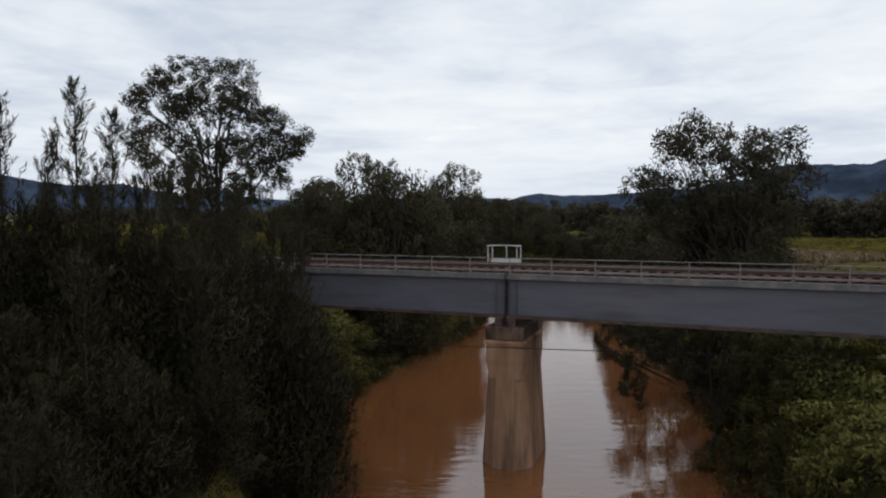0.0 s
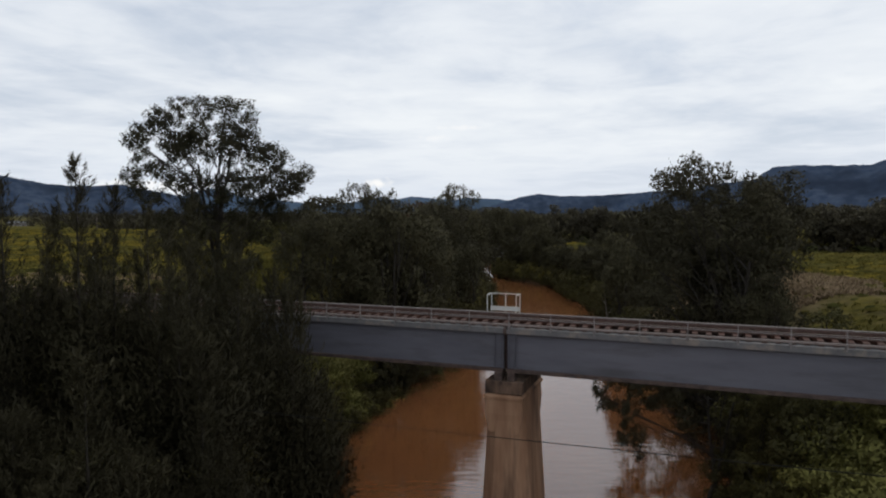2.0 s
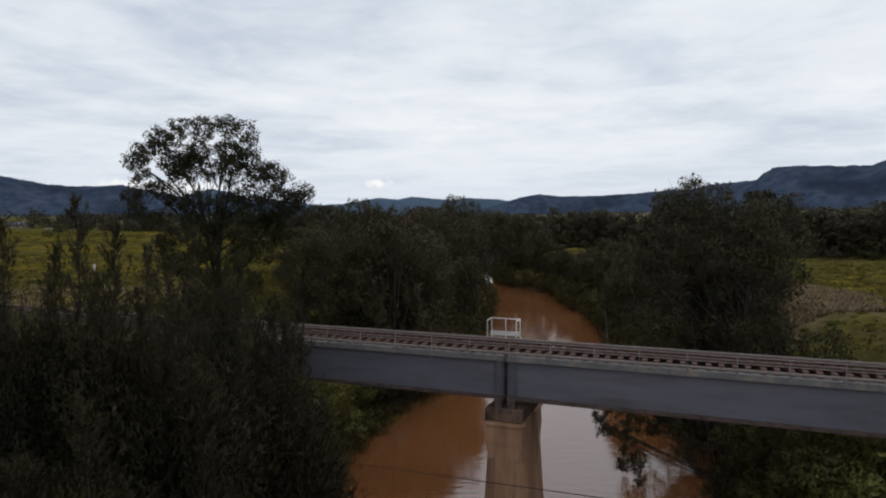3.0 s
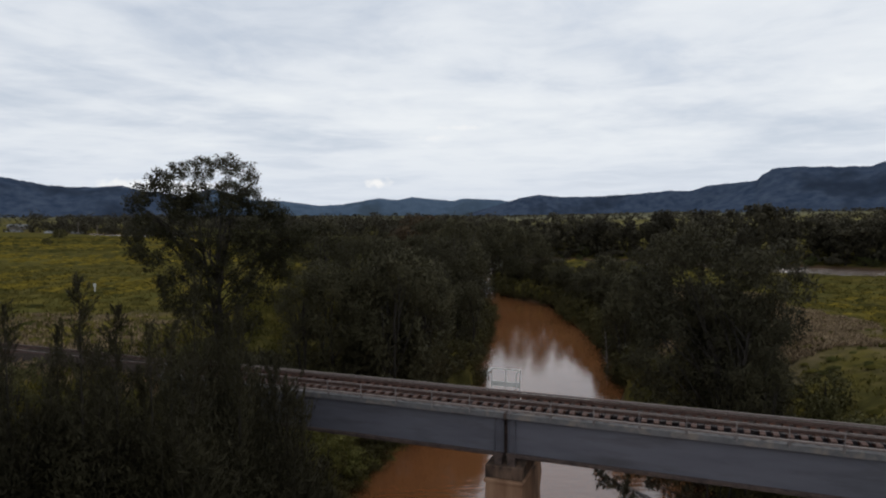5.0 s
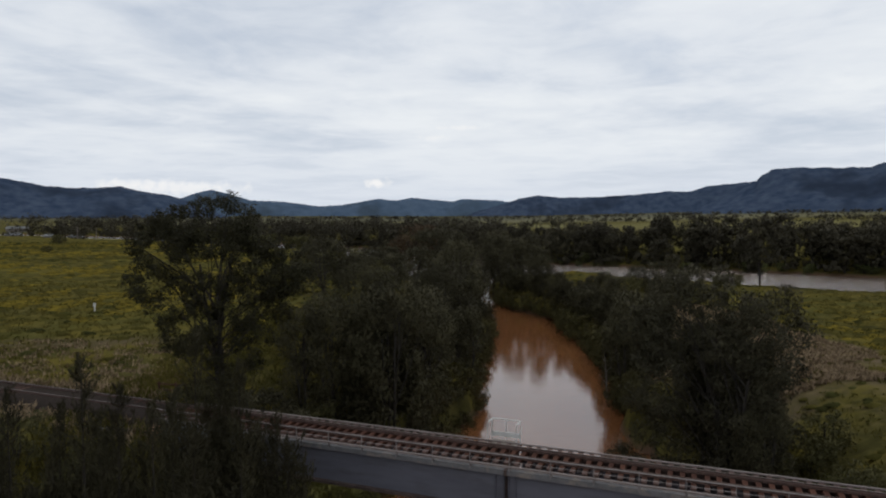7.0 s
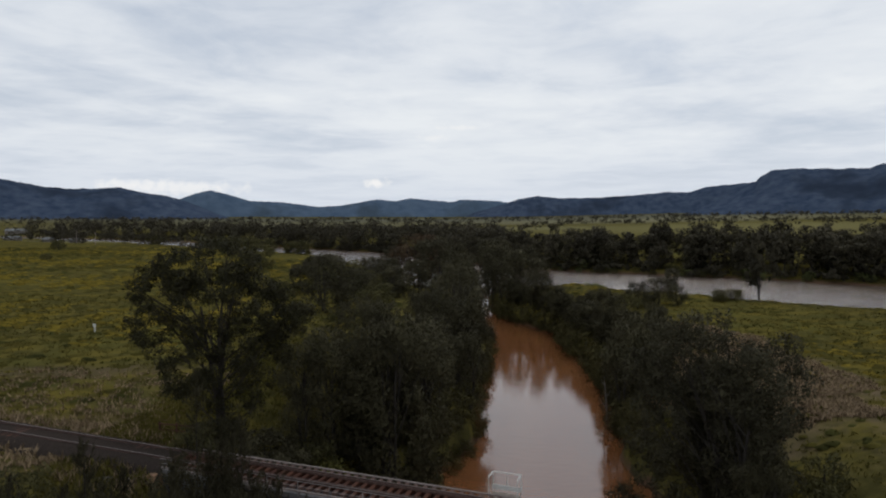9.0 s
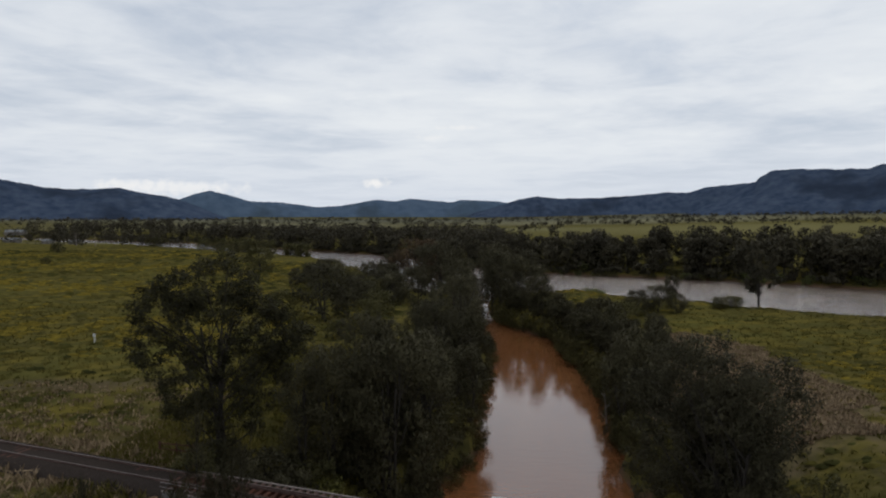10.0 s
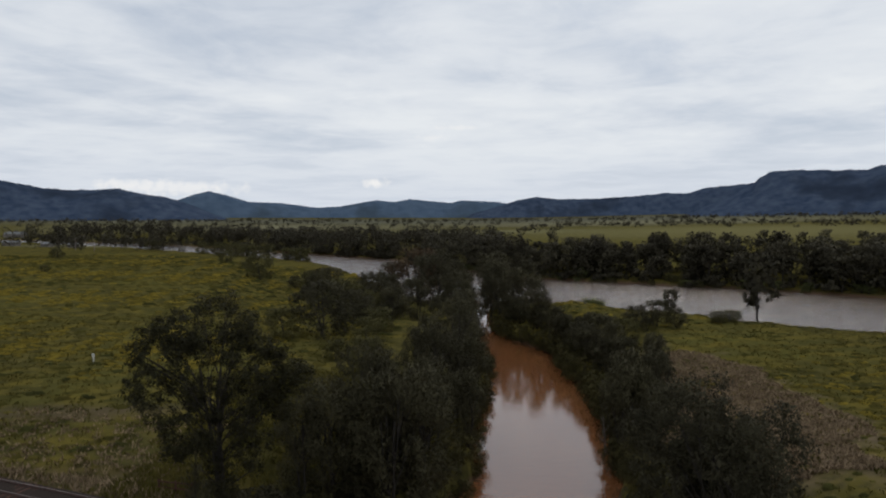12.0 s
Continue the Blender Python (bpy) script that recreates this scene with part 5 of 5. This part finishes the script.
def mounds(name, label, n, region, seed, mat, size, cards=9, keep=None):
    """Low weed mounds, broader than high."""
    g = np.random.RandomState(seed)
    x0, x1, y0, y1 = region
    x, y = g.uniform(x0, x1, n), y0 + (y1 - y0) * g.uniform(0, 1, n) ** 1.5
    ok = (np.minimum(beyond(CREEK, x, y), beyond(RIVER, x, y)) > 4.0) & (np.abs(x) < y * 0.85 + 6)
    v_ = (x - BX) * math.sin(BA) + (y - BY) * math.cos(BA) - 1.6
    u_ = (x - BX) * math.cos(BA) - (y - BY) * math.sin(BA)
    ok &= ~((np.abs(v_) < 3.4) & ((u_ < LEFT_END + 1) | (u_ > RIGHT_END - 1)))
    if keep is not None:
        ok &= keep(x, y)
    x, y = x[ok], y[ok]
    z = land(x, y)
    s_ = size * g.uniform(0.45, 1.5, len(x)) * (0.8 + y / 260)
    m = len(x)
    a = np.arange(7) * 2 * np.pi / 7
    rings = []
    for rad, hgt in ((1.0, -0.12), (0.62, 0.22)):
        wob = g.uniform(0.7, 1.3, (m, 7)) * rad * s_[:, None]
        rings.append(np.stack([x[:, None] + 1.25 * wob * np.cos(a), y[:, None] + 0.75 * wob * np.sin(a), z[:, None] + (hgt + g.uniform(-0.05, 0.05, (m, 7))) * s_[:, None]], -1))
    apex = np.stack([x, y, z + 0.34 * s_], -1)[:, None]
    dome = np.concatenate(rings + [apex], 1).reshape(-1, 3)
    k7 = np.arange(7)
    quad = np.stack([k7, (k7 + 1) % 7, 7 + (k7 + 1) % 7, 7 + k7], -1)
    tri = np.stack([7 + k7, 7 + (k7 + 1) % 7, np.full(7, 14), np.full(7, 14)], -1)
    base = (np.arange(m) * 15)[:, None, None]
    domes = np.concatenate([quad[None] + base, tri[None] + base], 1).reshape(-1, 4)
    c = np.repeat(np.stack([x, y, z], -1), cards, 0)
    k = np.repeat(s_, cards)[:, None]
    c = c + g.normal(size=c.shape) * np.array([0.75, 0.42, 0]) * k
    c[:, 2] += g.uniform(0.10, 0.34, len(c)) * k[:, 0]
    out = unit(g.normal(size=c.shape) * 0.35 + np.array([0, 0, 1.0]))
    v, f = leaf_cards(c, g.normal(size=c.shape) * np.array([1, 1, 0.4]) + np.array([0, 0, 0.3]), 1.0, 0.5, g, out)
    mid = np.repeat(c, 4, 0)
    v = mid + (v - mid) * np.repeat(k, 4, 0) * 0.34
    faces = [q if q[2] != q[3] else q[:3] for q in domes.tolist()] + (f + len(dome)).tolist()
    me = bpy.data.meshes.new(name)
    me.from_pydata(np.concatenate([dome, v]).tolist(), [], faces)
    me.shade_smooth()
    swell = dome - np.repeat(np.stack([x, y, z - 1.1 * s_], -1), 15, 0)      # grass stands up, so a mound shades softly
    me.normals_split_custom_set_from_vertices(np.concatenate([unit(swell), np.repeat(out, 4, 0)]).tolist())
    ob = part(name, me, mat)
    return tagged(ob, label, "weeds", kind="stuff")


def clumped(seed, thr):
    """Ragged clumps a few metres across, gathered in wider drifts."""
    return lambda x, y: 0.8 * ripple(x * 0.55, y * 1.0, seed) + 0.7 * ripple(x * 0.045, y * 0.09, seed + 1) > thr


mounds("meadow_grass", "rough green pasture grass in low tussocks", 13000, (-260, -8, 44, 385), 61, GRASS_BLADE, 0.55, 2, clumped(31, -0.3))
mounds("dark_tussocks", "dark green rank tussocks in the pasture", 9000, (-260, -8, 60, 385), 68, TUSSOCK, 0.60, 2, clumped(33, 0.55))
mounds("yellow_weeds", "yellow flowering weeds in the pasture", 42000, (-260, -16, 74, 385), 63, FLOWER, 0.55, 2, clumped(9, 0.75))
mounds("meadow_grass", "rough green pasture grass in low tussocks", 7000, (24, 130, 34, 200), 62, GRASS_BLADE, 0.45, 2, clumped(35, -0.2))
mounds("dark_tussocks", "dark green rank tussocks in the pasture", 2500, (28, 130, 50, 180), 74, TUSSOCK, 0.45, 2, clumped(37, 0.9))
mounds("yellow_weeds", "yellow flowering weeds in the pasture", 9000, (30, 130, 60, 190), 64, FLOWER, 0.42, 2, clumped(10, 0.85))
tufts("dry_grass", "dry brown grass in ragged tufts", 12000, (25, 47, 56, 114), 65, DRYGRASS, 0.45, 5, 0.14, lambda x, y: ((x - 35) / 10.5) ** 2 + ((y - 84) / 30) ** 2 + 0.16 * ripple(x * 0.3, y * 0.3, 12) < 1.0)
tufts("dry_grass", "dry brown grass in ragged tufts", 3000, (-90, -22, 44, 74), 69, DRYGRASS, 0.5, 5, 0.12, patchy(0.07, -0.1, 15))
tufts("meadow_grass", "rough green pasture grass in low tussocks", 9500, (-130, -10, 46, 150), 71, GRASS_BLADE, 0.42, 5, 0.12)
tufts("meadow_grass", "rough green pasture grass in low tussocks", 6500, (22, 110, 40, 150), 72, GRASS_BLADE, 0.42, 5, 0.12)
tufts("bank_grass", "long green grass on the creek bank", 9000, (-26, 6, 32, 90), 66, GRASS_BLADE, 0.8, 5, 0.10)

tufts("track_grass", "dry grass along the railway ballast", 5000, (-95, -18, 40, 76), 70, DRYGRASS, 0.8, 5, 0.10, lambda x, y: np.abs((x - BX) * math.sin(BA) + (y - BY) * math.cos(BA) - 1.6) < 5.0)
tufts("bank_grass", "long green grass on the creek bank", 5000, (13, 26, 20, 70), 67, GRASS_BLADE, 0.8, 5, 0.12)

# ---------------------------------------------------------------- the railway bridge
def bridge_empty(name):
    e = new(name)
    e.matrix_basis = pose(BX, BY, 0, 0, 0, -21.0)
    return e


Z_WEB0, Z_WEB1, Z_FL = 8.60, 10.44, 10.725
Z_RAILBASE = 10.98


def girder(parent, u0, u1, v, label):
    bm = bmesh.new()
    box(bm, u0, u1, v - 0.012, v + 0.012, Z_WEB0, Z_WEB1)
    web = part("girder_web", bm, STEEL, parent, label)
    bm = bmesh.new()
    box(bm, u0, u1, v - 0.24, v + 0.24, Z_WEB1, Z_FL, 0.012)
    # far top flange coloured dark to keep the gaps between sleepers dark
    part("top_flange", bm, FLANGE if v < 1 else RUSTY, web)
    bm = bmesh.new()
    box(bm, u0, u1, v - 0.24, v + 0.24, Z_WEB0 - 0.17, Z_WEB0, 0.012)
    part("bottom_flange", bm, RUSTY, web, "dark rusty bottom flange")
    for uu in (u0 + 0.08, u1 - 0.08, u0 + 0.45, u1 - 0.45):
        bm = bmesh.new()
        box(bm, uu - 0.012, uu + 0.012, v - 0.16, v - 0.013, Z_WEB0 + 0.003, Z_WEB1 - 0.003)
        part("stiffener", bm, STEEL, web)


bridge = bridge_empty("railway_bridge")
tagged(bridge, "grey steel plate-girder railway bridge with timber sleepers and handrail", "bridge")
for u0, u1 in ((LEFT_END, -0.09), (0.09, RIGHT_END)):
    for v in (0.0, 3.0):
        girder(bridge, u0, u1, v, "grey painted steel plate")

# added plates, no real part: they keep the joint's gap dark
bm = bmesh.new()
box(bm, -0.25, 0.25, 0.30, 0.36, Z_WEB0 - 0.1, Z_WEB1 + 0.05)
box(bm, -0.088, 0.088, -0.20, 0.20, Z_WEB1 - 0.06, Z_FL - 0.03)
box(bm, -0.30, 0.30, 0.40, 2.75, 10.30, 10.36)
part("joint_plate", bm, RUSTY, bridge, "rust-dark plates added to keep the girder joint's gap dark")

# handrail on the near side
POST_STEP = 2.15
for k in range(-8, 10):
    u = 0.25 + k * POST_STEP
    bm = bmesh.new()
    box(bm, u - 0.022, u + 0.022, -0.35, -0.31, Z_FL - 0.1, 11.54)
    p = part("handrail_post", bm, PIPE, bridge)
    bm = bmesh.new()
    box(bm, u - 0.07, u + 0.07, -0.30, -0.18, Z_FL + 0.002, 10.858, 0.01)
    part("post_foot", bm, PIPE, p)
for z, r in ((11.54, 0.021), (11.24, 0.017)):
    v, f = tube([(LEFT_END, -0.33, z), (0, -0.33, z), (RIGHT_END, -0.33, z)], [r] * 3, 8)
    part("handrail", grid_mesh("handrail", v, f, True), PIPE, bridge)
bm = bmesh.new()
box(bm, LEFT_END, RIGHT_END, -0.30, -0.16, 10.86, 10.96, 0.01)
part("kerb", bm, KERB, bridge, "pale greyed timber kerb beam")


def track_pieces(parent, u0, u1):
    v_mid = 1.6
    for s in (-1, 1):
        vr = v_mid + s * 0.7525
        bm = bmesh.new()
        z = Z_RAILBASE
        box(bm, u0, u1, vr - 0.065, vr + 0.065, z, z + 0.02)
        box(bm, u0, u1, vr - 0.010, vr + 0.010, z + 0.02, z + 0.12)
        rail = part("rail", bm, RAIL, parent)
        bm = bmesh.new()
        box(bm, u0, u1, vr - 0.035, vr + 0.035, z + 0.12, z + 0.16, 0.008)
        part("rail_head", bm, RAILHEAD, rail, "worn shiny rail head")


track_pieces(bridge, LEFT_END, RIGHT_END)
# check rails between the running rails
for v in (1.08, 2.12):
    bm = bmesh.new()
    box(bm, LEFT_END, RIGHT_END, v - 0.055, v + 0.055, Z_RAILBASE + 0.003, Z_RAILBASE + 0.02)
    box(bm, LEFT_END, RIGHT_END, v - 0.03, v + 0.03, Z_RAILBASE + 0.02, Z_RAILBASE + 0.13, 0.008)
    part("check_rail", bm, RAIL, bridge, "rusty check rail")
# pale edge board along the far sleeper ends
bm = bmesh.new()
box(bm, LEFT_END, RIGHT_END, 3.02, 3.14, Z_RAILBASE + 0.003, Z_RAILBASE + 0.085, 0.01)
part("edge_board", bm, KERB, bridge, "pale greyed timber edge board")

# refuge platform on the far side, by the pier
refuge = bridge_empty("refuge_platform")
tagged(refuge, "white-railed timber refuge platform beside the track", "platform")
R0, R1, V0, V1 = -2.0, -0.3, 3.20, 4.1
bm = bmesh.new()
box(bm, R0, R1, V0, V1, 10.72, 10.80, 0.01)
part("floor", bm, BOARD, refuge)
for u, v in ((R0, V0), (R1, V0), (R0, V1), (R1, V1), ((R0 + R1) / 2, V1)):
    bm = bmesh.new()
    box(bm, u - 0.024, u + 0.024, v - 0.024, v + 0.024, 10.80, 11.97, 0.006)
    part("post", bm, WHITE, refuge)
for z in (11.97,):
    bm = bmesh.new()
    box(bm, R0 - 0.04, R1 + 0.04, V1 - 0.03, V1 + 0.03, z, z + 0.055, 0.008)
    part("top_rail", bm, WHITE, refuge)
    for u in (R0, R1):
        bm = bmesh.new()
        box(bm, u - 0.035, u + 0.035, V0, V1 - 0.045, z, z + 0.06, 0.008)
        part("side_rail", bm, WHITE, refuge)
# white strip along the platform's far edge, a little above the floor
bm = bmesh.new()
box(bm, R0 - 0.05, R1 + 0.02, V1 - 0.07, V1 - 0.032, 11.00, 11.26, 0.006)
part("kick_board", bm, WHITE, refuge)
for u in (R0 + 0.2, R1 - 0.2):
    bm = bmesh.new()
    box(bm, u - 0.05, u + 0.05, 2.0, V1, 10.56, 10.718, 0.01)
    part("bearer", bm, TIMBER, refuge)

# ---------------------------------------------------------------- the concrete pier
def prism(bm, rings):
    """Rings of (z, points) joined into a closed solid."""
    loops = [[bm.verts.new((x, y, z)) for x, y in pts] for z, pts in rings]
    for a, b in zip(loops[:-1], loops[1:]):
        for i in range(len(a)):
            j = (i + 1) % len(a)
            bm.faces.new((a[i], a[j], b[j], b[i]))
    bm.faces.new(loops[0][::-1])
    bm.faces.new(loops[-1])
    return bm


def nose(w, v0, v1, n):
    """Plan of the pier: a long block with blunt pointed ends; w half width, n nose length."""
    return [(-w * 0.42, v0), (w * 0.42, v0), (w, v0 + n), (w, v1 - n), (w * 0.42, v1), (-w * 0.42, v1), (-w, v1 - n), (-w, v0 + n)]


def pier(u):
    e = bridge_empty("bridge_pier")
    e.matrix_basis = e.matrix_basis @ Matrix.Translation((u, 0, 0))
    tagged(e, "stained tapering concrete bridge pier standing in brown water", "pier")
    bm = bmesh.new()
    prism(bm, [(-2.5, nose(1.44, -0.62, 4.4, 0.8)), (0.5, nose(1.36, -0.56, 4.35, 0.78)), (6.05, nose(1.02, -0.36, 4.1, 0.62))])
    # the square head, its corners running down to points on the cutwater's faces
    prism(bm, [(5.25, [(-0.80, -0.30), (0.80, -0.30), (1.03, 0.3), (1.03, 3.5), (0.8, 3.98), (-0.8, 3.98), (-1.03, 3.5), (-1.03, 0.3)]), (6.25, [(-1.02, -0.40), (1.02, -0.40), (1.04, 0.3), (1.04, 3.5), (1.02, 4.06), (-1.02, 4.06), (-1.04, 3.5), (-1.04, 0.3)]), (7.06, [(-0.97, -0.38), (0.97, -0.38), (0.99, 0.3), (0.99, 3.5), (0.97, 4.04), (-0.97, 4.04), (-0.99, 3.5), (-0.99, 0.3)])])
    prism(bm, [(7.06, [(-1.06, -0.46), (1.06, -0.46), (1.06, 4.12), (-1.06, 4.12)]), (7.20, [(-1.06, -0.46), (1.06, -0.46), (1.06, 4.12), (-1.06, 4.12)]), (7.32, [(-0.92, -0.34), (0.92, -0.34), (0.92, 4.0), (-0.92, 4.0)])])
    part("shaft", bm, CONCRETE, e)
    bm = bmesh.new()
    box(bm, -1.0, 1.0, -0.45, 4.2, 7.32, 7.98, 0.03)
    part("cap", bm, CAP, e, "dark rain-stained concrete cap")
    for v in (0.0, 3.0):
        for s in (-0.35, 0.35):
            bm = bmesh.new()
            box(bm, s - 0.2, s + 0.2, v - 0.28, v + 0.28, 7.982, 8.428, 0.02)
            part("bearing", bm, RUSTY, e)
    return e


pier(0.0)


def abutment(u, s):
    e = bridge_empty("abutment")
    e.matrix_basis = e.matrix_basis @ Matrix.Translation((u, 0, 0))
    tagged(e, "plain concrete bridge abutment in the bank", "abutment", kind="structure")
    bm = bmesh.new()
    box(bm, min(0, s * 1.2), max(0, s * 1.2), -0.8, 4.0, 2.0, 8.3, 0.03)
    box(bm, min(s * 0.7, s * 1.2), max(s * 0.7, s * 1.2), -0.8, 4.0, 8.3, 10.5, 0.03)
    part("wall", bm, CONCRETE, e)


abutment(LEFT_END - 0.1 + 0.6, -1)
abutment(RIGHT_END + 0.1 - 0.6, 1)

# ---------------------------------------------------------------- track on land
for u0, u1 in ((LEFT_END - 120, LEFT_END - 0.02), (RIGHT_END + 0.02, RIGHT_END + 60)):
    track = bridge_empty("railway_track")
    tagged(track, "rusty railway track on ballast beside the pasture", "railway track")
    track_pieces(track, u0, u1)
    n = int((u1 - u0) / 1.5)
    us = np.linspace(u0, u1, n)
    vs = np.array([-0.9, -0.3, 0.25, 1.6, 2.95, 3.5, 4.2])
    zs = np.array([9.9, 10.5, 10.985, 11.0, 10.985, 10.5, 9.9])
    U, V = np.meshgrid(us, vs)
    Z = zs[:, None] + 0.018 * np.random.RandomState(3).normal(size=U.shape)
    i, j = np.meshgrid(np.arange(n - 1), np.arange(6))
    f = np.stack([j * n + i, j * n + i + 1, (j + 1) * n + i + 1, (j + 1) * n + i], -1).reshape(-1, 4)
    part("ballast_bed", grid_mesh("ballast_bed", np.stack([U, V, Z], -1).reshape(-1, 3), f, True), BALLAST, track, "grey-brown crushed stone ballast")

# wing wall at the bridge's end
wing = bridge_empty("wing_wall")
tagged(wing, "pale concrete wing wall at the end of the bridge", "wall", kind="structure")
bm = bmesh.new()
prism(bm, [(6.0, [(-27.6, -2.5), (-24.2, -1.6), (-24.2, -1.25), (-27.6, -2.1)]), (10.4, [(-27.6, -2.3), (-24.2, -1.45), (-24.2, -1.15), (-27.6, -1.95)])])
part("wall", bm, SLAB, wing)


def rail_fence(x, y, turn, posts, gap):
    """A short post-and-rail fence of weathered timber."""
    e = new("rail_fence")
    e.matrix_basis = pose(x, y, float(land(x, y)), 0, 0, turn)
    tagged(e, "short weathered timber post-and-rail fence beside the track", "fence")
    for k in range(posts):
        bm = bmesh.new()
        box(bm, k * gap - 0.06, k * gap + 0.06, -0.05, 0.05, -0.4, 1.1, 0.01)
        part("post", bm, TIMBER, e)
    for zz in (0.5, 0.95):
        bm = bmesh.new()
        box(bm, -0.1, (posts - 1) * gap + 0.1, -0.085, -0.052, zz - 0.05, zz + 0.05, 0.008)
        part("rail", bm, TIMBER, e)


rail_fence(-22.4, 51.4, -14, 3, 1.5)


def pole(x, y, h):
    """A plain timber service pole with a crossarm."""
    e = new("service_pole")
    e.location = (x, y, float(land(x, y)))
    tagged(e, "pale timber service pole behind the pasture", "pole", "poles behind the pasture")
    v, f = tube([(0, 0, -0.5), (0, 0, h * 0.5), (0, 0, h)], (0.24, 0.21, 0.17), 8)
    part("shaft", grid_mesh("shaft", v, f, True), KERB, e)
    bm = bmesh.new()
    box(bm, -0.9, 0.9, -0.3, -0.19, h - 0.75, h - 0.6, 0.01)
    part("crossarm", bm, KERB, e)


for x, y, h in ((-254, 458, 9.0), (-243, 462, 9.5)):
    pole(x, y, h)

# overhead cable across the creek
v, f = tube([(-12 + 36 * s, 27.2 - 18.7 * s, 8.8 + 2.5 * s - 0.6 * s * (1 - s)) for s in np.linspace(0, 1, 24)], [0.014] * 24, 5)
cable = part("overhead_cable", grid_mesh("overhead_cable", v, f, True), CABLE)
tagged(cable, "thin black cable strung across the creek", "cable")

# white marker in the pasture
def marker(x, y):
    e = new("marker_post")
    e.location = (x, y, float(land(x, y)))
    tagged(e, "white marker post in the pasture", "post")
    bm = bmesh.new()
    box(bm, -0.09, 0.09, -0.06, 0.06, -0.2, 1.5, 0.01)
    part("post", bm, WHITE, e)
    bm = bmesh.new()
    box(bm, -0.22, 0.22, -0.10, -0.065, 1.0, 1.5, 0.01)
    part("plate", bm, WHITE, e)


marker(-53.4, 100.5)


def house(x, y, turn, w, d, h, wall=HOUSEWALL):
    e = new("house")
    e.matrix_basis = pose(x, y, float(land(x, y)), 0, 0, turn)
    tagged(e, "small pale house with a metal roof among trees", "house", "houses beyond the pasture")
    bm = bmesh.new()
    box(bm, -w / 2, w / 2, -d / 2, d / 2, -0.3, h)
    part("wall", bm, wall, e)
    bm = bmesh.new()
    o, rh = 0.5, d * 0.28
    pts = [(-w / 2 - o, -d / 2 - o, h), (w / 2 + o, -d / 2 - o, h), (w / 2 + o, d / 2 + o, h), (-w / 2 - o, d / 2 + o, h), (-w / 2 - o, 0, h + rh), (w / 2 + o, 0, h + rh)]
    vv = [bm.verts.new(p) for p in pts]
    for q in ((0, 1, 5, 4), (2, 3, 4, 5), (0, 4, 3), (1, 2, 5), (3, 2, 1, 0)):
        bm.faces.new([vv[i] for i in q])
    part("roof", bm, ROOF, e)
    for k in (-0.3, 0.05, 0.32):
        bm = bmesh.new()
        box(bm, w * k - 0.6, w * k + 0.6, -d / 2 - 0.06, -d / 2 - 0.004, 0.9, 2.1)
        part("window", bm, DARKGLASS, e)


for x, y, a, w, d, h in ((-352, 632, 15, 9, 6, 2.6), (-382, 640, -20, 10, 7, 2.8), (-430, 660, 0, 14, 8, 3), (-600, 930, 10, 26, 11, 4.5)):
    house(x, y, a, w, d, h)

# ---------------------------------------------------------------- sleepers, one by one
def beam_mesh(name, su, sv, sz, mat):
    bm = bmesh.new()
    box(bm, -su / 2, su / 2, -sv / 2, sv / 2, -sz, 0, 0.012)
    me = bpy.data.meshes.new(name)
    bm.to_mesh(me)
    bm.free()
    me.materials.append(mat)
    return me


SLEEPER = beam_mesh("sleeper", 0.25, 3.0, 0.25, SLEEPER_WOOD)
TRACK_SLEEPER = beam_mesh("track_sleeper", 0.24, 2.5, 0.2, TIMBER)
sr = random.Random(4)
u = LEFT_END + 0.3
while u < RIGHT_END - 0.2:
    ob = new("sleeper", SLEEPER)
    ob.parent = bridge
    ob.matrix_basis = pose(u + sr.uniform(-0.02, 0.02), 1.6 + sr.uniform(-0.05, 0.05), Z_RAILBASE - 0.002, 0, 0, sr.uniform(-0.8, 0.8))
    u += 0.58
for track in [o for o in scene.objects if o.name.startswith("railway_track")]:
    left = track.name == "railway_track"
    u = LEFT_END - 0.4 if left else RIGHT_END + 0.4
    for k in range(100 if left else 40):
        ob = new("sleeper", TRACK_SLEEPER)
        ob.parent = track
        ob.matrix_basis = pose(u, 1.6 + sr.uniform(-0.04, 0.04), Z_RAILBASE - 0.002, 0, 0, sr.uniform(-0.8, 0.8))
        u += -0.64 if left else 0.64
